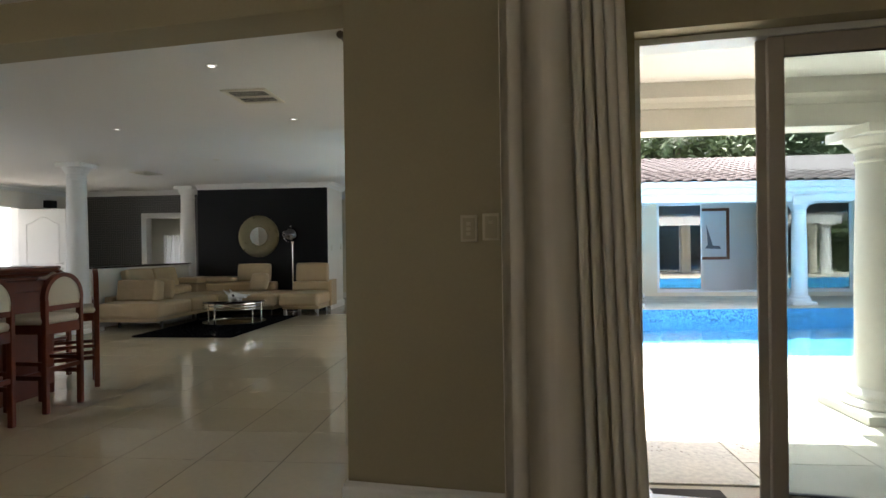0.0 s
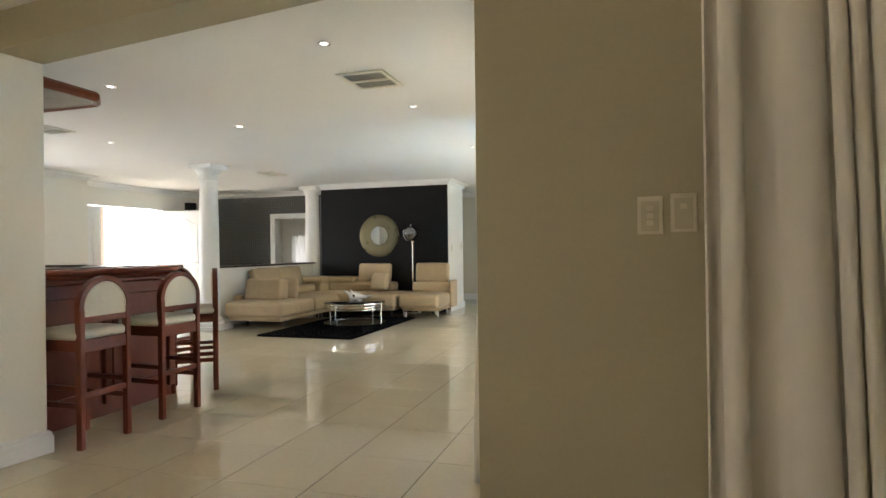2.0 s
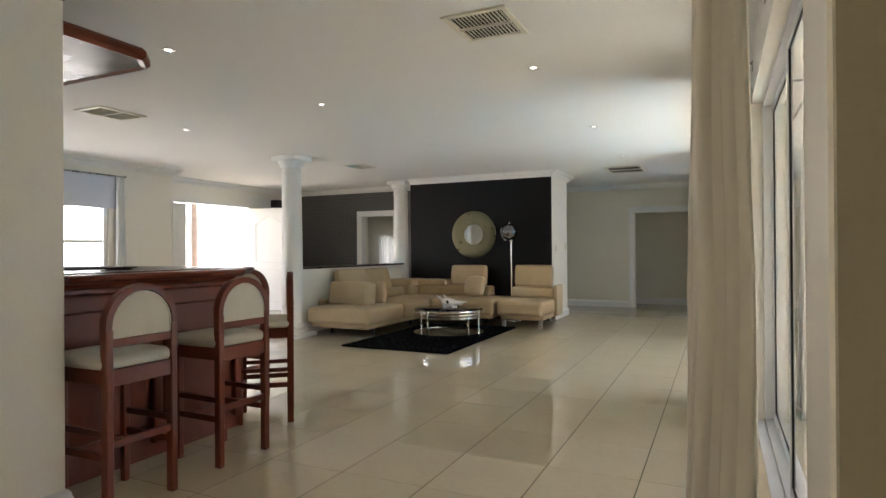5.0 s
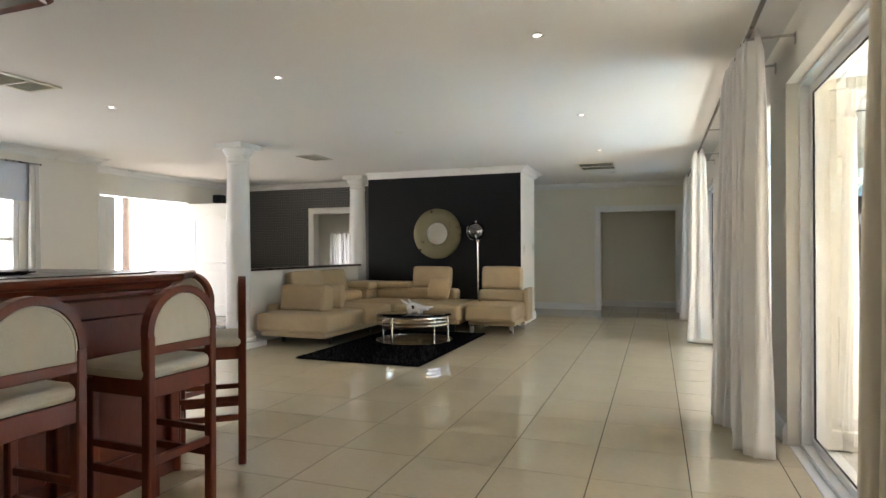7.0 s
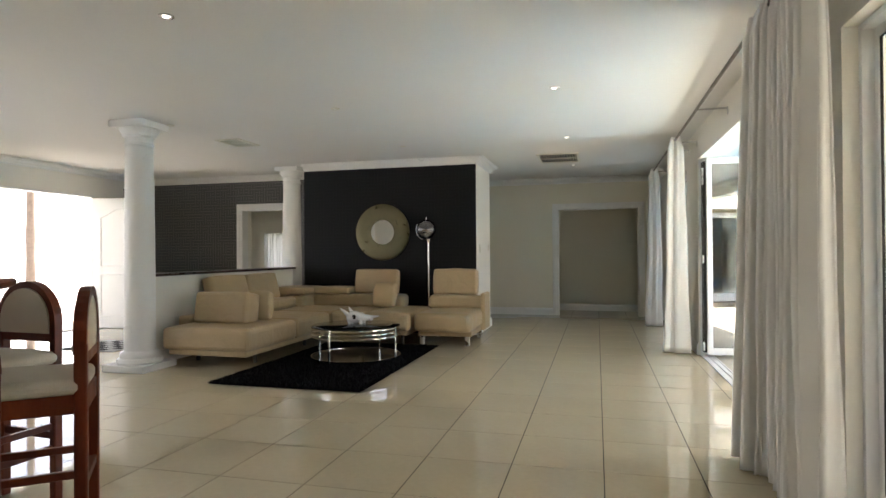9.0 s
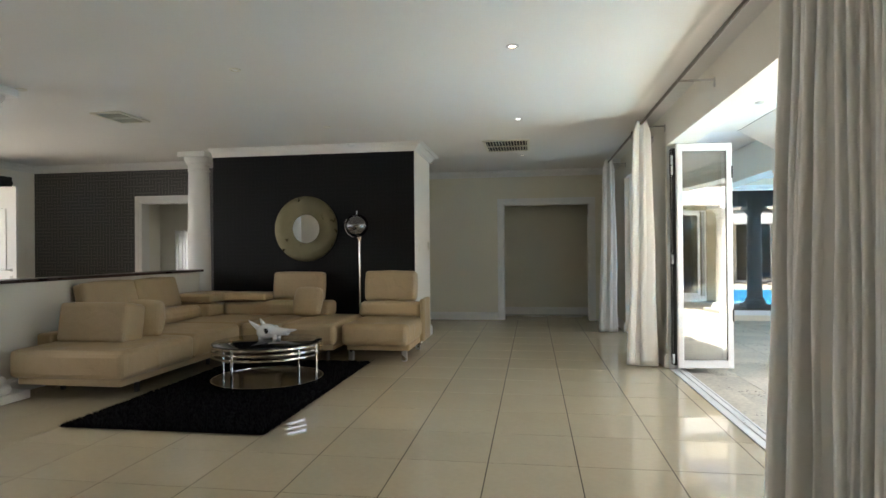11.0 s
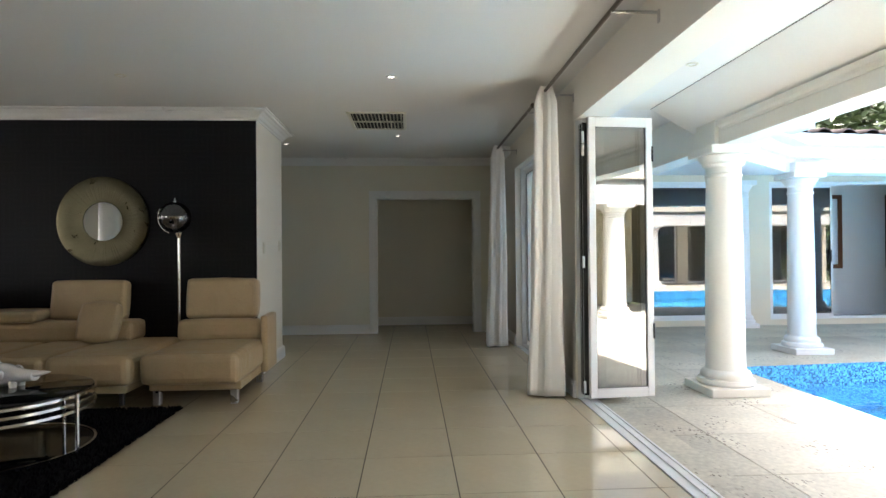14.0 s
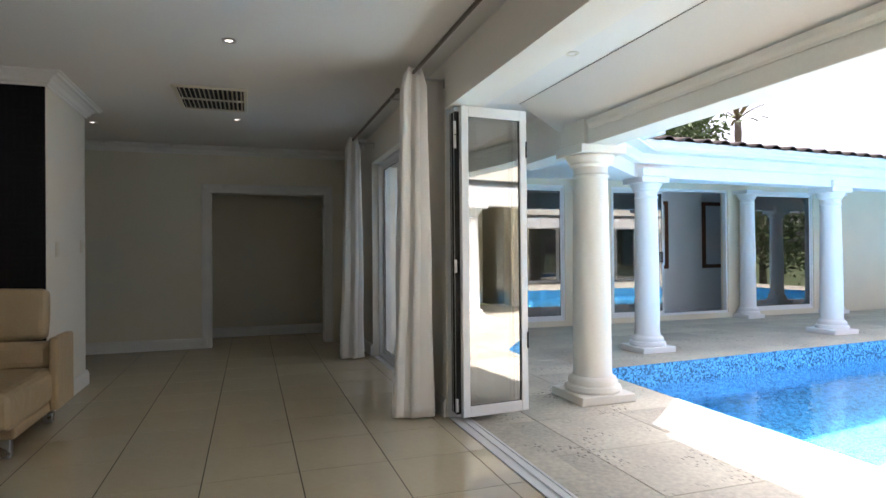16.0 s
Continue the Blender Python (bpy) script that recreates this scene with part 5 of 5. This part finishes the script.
# far wing
FY = 14.9
wing = solid("wing_wall", boxes([(-0.30, 0.2, FY, FY + 0.18, TZ, 2.75), (3.08, 3.98, FY, FY + 0.18, TZ, 2.75), (6.47, 7.03, FY, FY + 0.18, TZ, 2.75), (8.56, 16.0, FY, FY + 0.18, TZ, 2.75),
                                 (0.2, 3.08, FY, FY + 0.18, 2.30, 2.75), (3.98, 6.47, FY, FY + 0.18, 2.30, 2.75), (7.03, 8.56, FY, FY + 0.18, 2.30, 2.75),
                                 (0.2, 3.08, FY, FY + 0.18, TZ, 0.05), (3.98, 6.47, FY, FY + 0.18, TZ, 0.05), (7.03, 8.56, FY, FY + 0.18, TZ, 0.05)]), OUTCREAM,
             "cream rendered wall of the pool wing", "wall", "structure")
solid("wing_room", boxes([(3.3, 16.0, 16.2, 16.35, -0.05, 2.75), (-0.30, 3.3, 19.0, 19.15, -0.05, 2.75), (3.3, 3.4, 16.35, 19.0, -0.05, 2.75), (-0.45, -0.30, 14.9, 19.15, -0.05, 2.75), (15.9, 16.05, FY + 0.18, 16.2, -0.05, 2.75), (-0.3, 16.0, FY + 0.18, 19.15, -0.2, -0.03), (-0.3, 16.0, FY, 19.15, 2.75, 2.85)]),
      mat("pale grey room paint", (0.82, 0.83, 0.83), 0.8, vary=0.02, scale=2), "pale painted room inside the pool wing", "wall", "structure")


def wing_door(x0, x1, mid):
    t = thing("wing_window", "white sliding glass door of the pool wing", "glass door", kind="structure", group="wing doors")
    y = FY + 0.06
    part("frame", boxes([(x0, x0 + 0.03, y - 0.04, y + 0.04, 0.05, 2.30), (x1 - 0.03, x1, y - 0.04, y + 0.04, 0.05, 2.30), (x0 + 0.03, x1 - 0.03, y - 0.04, y + 0.04, 2.25, 2.30), (x0 + 0.03, x1 - 0.03, y - 0.04, y + 0.04, 0.05, 0.09)], 0.002), ALU, t)
    if mid:
        leaf(t, "sash", mid - x0 - 0.01, 2.155, 0.034, 0.03, m=pose(x0 + 0.03, y - 0.018, 0.092), pane=MIRRORGLASS)
        part("handle", boxes([(mid - 0.045, mid - 0.02, y - 0.07, y - 0.035, 0.98, 1.18)], 0.006), RUBBER, t, "black pull handle")
    else:
        leaf(t, "sash", x1 - x0 - 0.06, 2.155, 0.03, 0.03, m=pose(x0 + 0.03, y, 0.092), pane=MIRRORGLASS)


wing_door(0.2, 3.08, None)
wing_door(3.98, 6.47, 5.05)
wing_door(7.03, 8.56, None)
for x, y, g in ((2.80, 12.42, 1), (6.30, 12.75, 1), (9.8, 13.03, 1)):
    column("column", (x, y), TZ, 2.10, 0.15, OUTWHITE, "white round column of the pool colonnade", "colonnade", 0.235)
for x in (3.40, 6.76, 8.85):
    column("column", (x, 14.74), TZ, 2.28, 0.135, OUTWHITE, "white slim column against the wing wall", "wall columns", 0.19)
bm = bmesh.new()
sweep(bm, [(0.98, 10.95), (2.55, 12.30), (16.0, 13.37)], [(0.0, 2.10), (0.0, 2.26), (0.08, 2.26), (0.10, 2.30), (0.10, 2.375), (0.25, 2.38), (0.25, 2.402), (-0.28, 2.402), (-0.28, 2.10)])
solid("colonnade_beam", bm, OUTWHITE, "white painted beam over the colonnade", "beam", "structure")
bm = bmesh.new()
sweep(bm, [(0.98, 10.80), (2.47, 12.08), (16.0, 13.16)], [(0.0, 2.40), (0.06, 2.40), (0.075, 2.42), (0.075, 2.44), (0.10, 2.46), (0.10, 2.50), (0.0, 2.50)])
solid("gutter", bm, OUTWHITE, "white painted eaves gutter", "gutter", "structure")
solid("colonnade_ceiling", boxes([(2.2, 16.0, 12.75, 14.9, 2.405, 2.45)]), OUTWHITE, "white soffit of the colonnade", "ceiling", "structure")
for x, y in ((2.80, 12.42), (6.30, 12.75), (9.8, 13.03)):
    solid("beam_block", boxes([(x - 0.2, x + 0.2, y - 0.22, y + 0.2, 2.0995, 2.2)], 0.003), OUTWHITE, "white plastered block over a colonnade column", "block", "structure")


def picture(x0, x1, z0, z1, y, sail):
    t = thing("framed_picture", "framed picture of a sailing boat in brown wood" if sail else "pale picture in a brown wooden frame", "picture", group="wing pictures")
    f = 0.075
    part("frame", boxes([(x0, x0 + f, y - 0.04, y, z0, z1), (x1 - f, x1, y - 0.04, y, z0, z1), (x0 + f, x1 - f, y - 0.04, y, z0, z0 + f), (x0 + f, x1 - f, y - 0.04, y, z1 - f, z1)], 0.004),
         mat("brown frame wood", (0.14, 0.05, 0.02), 0.4, vary=0.2), t, "brown wooden frame")
    part("print", boxes([(x0 + f, x1 - f, y - 0.015, y - 0.005, z0 + f, z1 - f)]), mat("pale print paper", (0.70, 0.74, 0.78), 0.8, vary=0.05, scale=3), t)
    if sail:
        ink = mat("grey print ink", (0.12, 0.14, 0.17), 0.8, vary=0.3, scale=30)
        cx = (x0 + x1) / 2 + 0.05
        for pts in ([(cx - 0.02, z0 + 0.35), (cx + 0.12, z0 + 0.33), (cx - 0.06, z0 + 0.95)], [(cx - 0.28, z0 + 0.70), (cx - 0.16, z0 + 0.62), (cx - 0.30, z0 + 0.84)], [(cx - 0.10, z0 + 0.30), (cx + 0.32, z0 + 0.28), (cx + 0.28, z0 + 0.36), (cx - 0.04, z0 + 0.38)]):
            bm = bmesh.new()
            bm.faces.new([bm.verts.new((x, y - 0.0165, z)) for x, z in pts])
            part("printed_shape", bm, ink, t)


picture(5.02, 6.18, 0.83, 2.20, 16.199, True)
picture(7.04, 8.2, 0.83, 2.20, 16.199, False)

# roof of the pool wing: interlocking tiles over a deck
wr = thing("wing_roof", "brown clay tiled roof of the pool wing", "roof", kind="structure")
bm = bmesh.new()
for q in ([(2.3, 11.98, 2.47), (17.5, 13.19, 2.47), (17.5, 20.0, 4.10), (2.3, 20.0, 4.10)], [(2.3, 20.0, 4.10), (17.5, 20.0, 4.10), (17.5, 22.5, 2.4), (2.3, 22.5, 2.4)], [(0.9, 10.75, 2.47), (2.3, 11.98, 2.47), (2.3, 20.0, 4.10), (-3, 20.0, 4.10)]):
    bm.faces.new([bm.verts.new(p) for p in q])
part("deck", bm, ROOFTILE, wr)
TW, TL = 0.30, 0.36


def tile_mesh():
    """One clay tile: a roll and a pan, with thickness at its lower edge."""
    prof = [(-0.15, 0.012), (-0.11, 0.045), (-0.06, 0.055), (-0.01, 0.04), (0.03, 0.012), (0.09, 0.002), (0.15, 0.010)]
    v, f = [], []
    for y, dz in ((0, 0.022), (0.41, 0.0)):
        for s in (0, -0.014):
            v += [(x, y, z + dz + s) for x, z in prof]
    k = len(prof)
    for i in range(k - 1):
        f += [(i, i + 1, 2 * k + i + 1, 2 * k + i), (i + k, i, i, i + k)[:0] or (k + i, k + i + 1, i + 1, i)]
    me = bpy.data.meshes.new("roof_tile")
    me.from_pydata(v, [], f)
    me.materials.append(ROOFTILE)
    me.polygons.foreach_set("use_smooth", [True] * len(me.polygons))
    return me


rt = tile_mesh()
slope = math.atan2(1.63, 8.0)
for r in range(7):
    for c in range(43):
        x = 2.55 + c * TW + 0.01 * math.sin(c * 7 + r)
        y = 12.0 + (x - 2.3) * 0.08 + r * TL * math.cos(slope)
        shared("roof_tile", rt, wr, pose(x, y - 0.06, 2.475 + r * TL * math.sin(slope), math.degrees(slope), 0, 4.6))

av, af = [], []
for r in range(7, 22):
    for c in range(44):
        x = 2.55 + c * TW + 0.01 * math.sin(c * 7 + r)
        y = 12.0 + (x - 2.3) * 0.08 + r * TL * math.cos(slope)
        m = pose(x, y - 0.06, 2.475 + r * TL * math.sin(slope), math.degrees(slope), 0, 4.6)
        k = len(av)
        av += [m @ v.co for v in rt.vertices]
        af += [tuple(k + i for i in p.vertices) for p in rt.polygons]
me = bpy.data.meshes.new("roof_tiles_upper")
me.from_pydata(av, [], af)
me.materials.append(ROOFTILE)
up = new("roof_tiles_upper", me)
up.parent = wr
tagged(up, "upper courses of brown roof tiles", kind="stuff")

# ---- trees behind the wing ----
BARK = mat("grey bark", (0.16, 0.12, 0.09), 0.95, vary=0.3, scale=10, bump=0.1)
LEAF = mat("green leaves", (0.08, 0.12, 0.042), 0.6, vary=0.5, scale=3, fine=20, bump=0.0)
PALM = mat("palm leaves", (0.06, 0.10, 0.03), 0.6, vary=0.4, scale=3, fine=20, bump=0.0)


def tree(x, y, h, w, seed, label, size=1.0):
    rng = random.Random(seed)
    t = thing("tree", label, "tree", pose(x, y, -1.8), "garden trees")
    bm = bmesh.new()
    lathe(bm, [(0.20, 0), (0.16, h * 0.25), (0.11, h * 0.5), (0.05, h * 0.75)], 12)
    tips = []
    for i in range(7):
        a, e = rng.uniform(0, 6.28), rng.uniform(0.3, 1.0)
        s = Vector((0, 0, h * rng.uniform(0.3, 0.6)))
        d = Vector((math.cos(a) * math.cos(e), math.sin(a) * math.cos(e), math.sin(e))) * w * rng.uniform(0.5, 0.9)
        rod(bm, s, s + d, 0.035, 6)
        tips.append(s + d)
    part("trunk", bm, BARK, t)
    vs, fs = [], []
    for i in range(3600):
        c = rng.choice(tips) + Vector((rng.gauss(0, w * 0.22), rng.gauss(0, w * 0.22), rng.gauss(0.1, w * 0.17)))
        a, b = Vector((rng.gauss(0, 1), rng.gauss(0, 1), rng.gauss(0, 0.6))).normalized(), Vector((rng.gauss(0, 1), rng.gauss(0, 1), rng.gauss(0, 1))).normalized()
        s = rng.uniform(0.09, 0.19) * size
        k = len(vs)
        vs += [c, c + a * s + b * s * 0.45, c + a * s * 2.1, c + a * s - b * s * 0.45]
        fs.append((k, k + 1, k + 2, k + 3))
    me = bpy.data.meshes.new("crown")
    me.from_pydata(vs, [], fs)
    me.materials.append(LEAF)
    cr = new("crown", me)
    cr.parent = t
    tagged(cr, "loose crown of small green leaves", kind="stuff")


def palm(x, y, h, n, seed, r=1.3, dead=False):
    rng = random.Random(seed)
    t = thing("palm_tree", "bare-trunked palm with stiff upright fronds" if dead else "palm tree with arching green fronds", "palm tree", pose(x, y, -1.8), "garden palms")
    bm = bmesh.new()
    kk = 0.95 if dead else 1.0
    prof = [(0.17 * kk, 0)] + [((0.13 + 0.02 * (i % 2)) * kk, h * (i + 1) / 16) for i in range(15)]
    lathe(bm, prof, 10)
    part("trunk", bm, BARK, t)
    for i in range(n):
        a, e = 2.4 * i + rng.uniform(-0.3, 0.3), rng.uniform(0.1, 1.25) if not dead else rng.uniform(0.25, 1.35)
        L = r * rng.uniform(0.7, 1.1)
        vs, fs = [], []
        side = Vector((-math.sin(a), math.cos(a), 0))
        prev = Vector((0, 0, h * 0.94))
        for j in range(9):
            ee = e - (0.22 if not dead else 0.08) * j
            nxt = prev + Vector((math.cos(a) * math.cos(ee), math.sin(a) * math.cos(ee), math.sin(ee))) * L / 9
            k = len(vs)
            wd = (0.012 if not dead else 0.06)
            vs += [prev - side * wd, prev + side * wd, nxt + side * wd * 0.8, nxt - side * wd * 0.8]
            fs.append((k, k + 1, k + 2, k + 3))
            if not dead:
                for s in (-1, 1):
                    for q in (0.0, 0.5):
                        o = prev.lerp(nxt, q)
                        tip = o + side * s * L * 0.30 * (1 - abs(j - 3) / 9) + (nxt - prev) * 1.2 + Vector((0, 0, -0.06))
                        k = len(vs)
                        vs += [o, o + (nxt - prev) * 0.42, tip]
                        fs.append((k, k + 1, k + 2))
            prev = nxt
        me = bpy.data.meshes.new("frond")
        me.from_pydata(vs, [], fs)
        me.materials.append(PALM if not dead else BARK)
        fr = new("frond", me)
        fr.parent = t


for i, (x, y, h, w) in enumerate(((5.4, 24.4, 10.2, 2.3), (7.2, 25.0, 10.6, 2.3), (9.0, 24.2, 10.2, 2.3), (10.8, 25.2, 10.5, 2.3), (12.4, 24.4, 11.4, 2.2), (13.9, 24.8, 12.2, 1.9), (6.3, 26.5, 11.0, 2.4), (9.9, 27.0, 11.2, 2.5), (3.4, 25.0, 9.6, 2.3))):
    tree(x, y, h, w, 20 + i, "broad garden tree with dense green leaves")
palm(7.0, 23.6, 7.6, 24, 3, 1.7)
palm(9.3, 23.8, 7.8, 24, 5, 1.7)
palm(16.6, 24.8, 8.7, 22, 7, 1.5, True)
# tree beyond the entrance, and its white daylight as a glowing backdrop
# added slab, not part of the house: keeps sky light off the door leaf
solid("sky_blocker", boxes([(-11.0, -9.85, 7.0, 13.0, 2.62, 2.75)]), OUTWHITE, "white slab added to keep sky light off the front door", "roof", "structure")
tree(-13.2, 15.0, 12.6, 2.2, 61, "garden tree outside the front door", 0.4)
bm = bmesh.new()
lathe(bm, [(0.13, 0), (0.11, 1.2), (0.12, 1.8), (0.10, 2.6), (0.105, 3.8), (0.08, 6.0)], 10)
slim = thing("slim_tree", "slim pale tree outside the entrance", "tree", pose(-16.6, 15.7, -0.06))
part("trunk", bm, BARK, slim)
solid("entrance_paving", boxes([(-30, -9.85, -10, 40, -1.79, -0.06)]), mat("grey paving", (0.30, 0.29, 0.27), 0.9, vary=0.15, scale=2), "grey sunlit paving outside the entrance", "pavement", "structure")
# added board whose own glow gives the blown-out daylight in the doorway
solid("backdrop", boxes([(-66, -65.8, -60, 90, -1.8, 16)]), glow("glowing daylight white", (1.0, 0.99, 0.97), 0.4), "glowing white backdrop added beyond the entrance for daylight", "backdrop", "structure")
for i, (x, y, h, w) in enumerate(((18.5, 8.0, 6.0, 2.6), (19.5, 3.5, 6.5, 2.8), (22.0, 11.0, 6.5, 2.8), (21.5, -1.5, 7.0, 3.0), (17.5, 0.0, 5.0, 2.2), (24.0, 6.0, 7.5, 3.0))):
    tree(x, y, h, w, 80 + i, "broad garden tree east of the pool")

# small patterned rug in the hall
hr = thing("hall_rug", "small black and white patterned hall rug", "rug", pose(-7.85, 9.4, 0))
part("backing", boxes([(-0.42, 0.42, -0.40, 0.40, 0.001, 0.010)], 0.003), mat("white woven wool", (0.70, 0.70, 0.68), 0.95, vary=0.06, scale=20), hr)
INKWOOL = mat("black woven wool", (0.015, 0.015, 0.015), 0.95)
for i in range(6):
    for j in range(6):
        if (i + j) % 2 == 0:
            part("woven_patch", boxes([(-0.39 + 0.13 * i, -0.39 + 0.13 * i + 0.125, -0.38 + 0.127 * j, -0.38 + 0.127 * j + 0.12, 0.0095, 0.0115)]), INKWOOL, hr)
# ---- floor tiles, each a piece of its own ----
PX, PY = 0.50, 0.54
bm = bmesh.new()
box(bm, -PX / 2 + 0.0027, PX / 2 - 0.0027, -PY / 2 + 0.0023, PY / 2 - 0.0023, -0.0115, 0.0, 0.0004)
tile_me = finish(bm, "floor_tile", TILE)
placed, rest = 0, []
for i in range(-16, 14):
    for j in range(-21, 18):
        x, y = -2.138 + PX * (i + 0.5), 7.42 + PY * (j + 0.5)
        x0, x1, y0, y1 = x - PX / 2, x + PX / 2, y - PY / 2, y + PY / 2
        if y > 2.87 and x1 > EX0 + 0.06 + PX * 0.9 or x < -9.4 or y < -3.3 or y > 15.4 or x > 4.4 or (x > 1.0 and y > 2.1):
            continue
        near = -4.8 < x < EX0 and 2.0 < y < 12.6
        cut = y > 2.87 and x1 > EX0 + 0.005
        if cut:
            rest.append((x0 + 0.0024, -0.532, y0 + 0.0024, y1 - 0.0024))
        elif near and placed < 300 and not (-5.0 < x < -3.75 and 8.0 < y < 10.0):
            shared("floor_tile", tile_me, floor, pose(x, y, 0))
            placed += 1
        else:
            rest.append((x0 + 0.0024, x1 - 0.0024, y0 + 0.0024, y1 - 0.0024))
rv, rf = [], []
for x0, x1, y0, y1 in rest:
    k = len(rv)
    rv += [(x0, y0, 0), (x1, y0, 0), (x1, y1, 0), (x0, y1, 0), (x0, y0, -0.004), (x1, y0, -0.004), (x1, y1, -0.004), (x0, y1, -0.004)]
    rf += [(k, k + 1, k + 2, k + 3), (k, k + 4, k + 5, k + 1), (k + 1, k + 5, k + 6, k + 2), (k + 2, k + 6, k + 7, k + 3), (k + 3, k + 7, k + 4, k)]
me = bpy.data.meshes.new("floor_tiles_far")
me.from_pydata(rv, [], rf)
me.materials.append(TILE)
far_tiles = new("floor_tiles_far", me)
far_tiles.parent = floor
tagged(far_tiles, "further polished cream tiles", kind="stuff")

# ---- terrace pavers ----
def paver_mesh(w, d):
    bm = bmesh.new()
    box(bm, -w / 2 + 0.002, w / 2 - 0.002, -d / 2 + 0.002, d / 2 - 0.002, -0.03, 0.0, 0.003)
    return finish(bm, "paver", TRAV)


def pave(x0, x1, y0, y1, nx, ny):
    w, d = (x1 - x0) / nx, (y1 - y0) / ny
    me = paver_mesh(w, d)
    for i in range(nx):
        for j in range(ny):
            shared("paver", me, terrace, pose(x0 + w * (i + 0.5), y0 + d * (j + 0.5), TZ))


pave(-0.17, 0.095, 3.04, 14.4, 1, 16)
pave(0.095, 1.50, 3.04, 14.4, 2, 16)
pave(1.50, 14.0, 2.0, 6.8, 17, 7)
pave(1.50, 15.5, 12.95, 14.9, 20, 3)
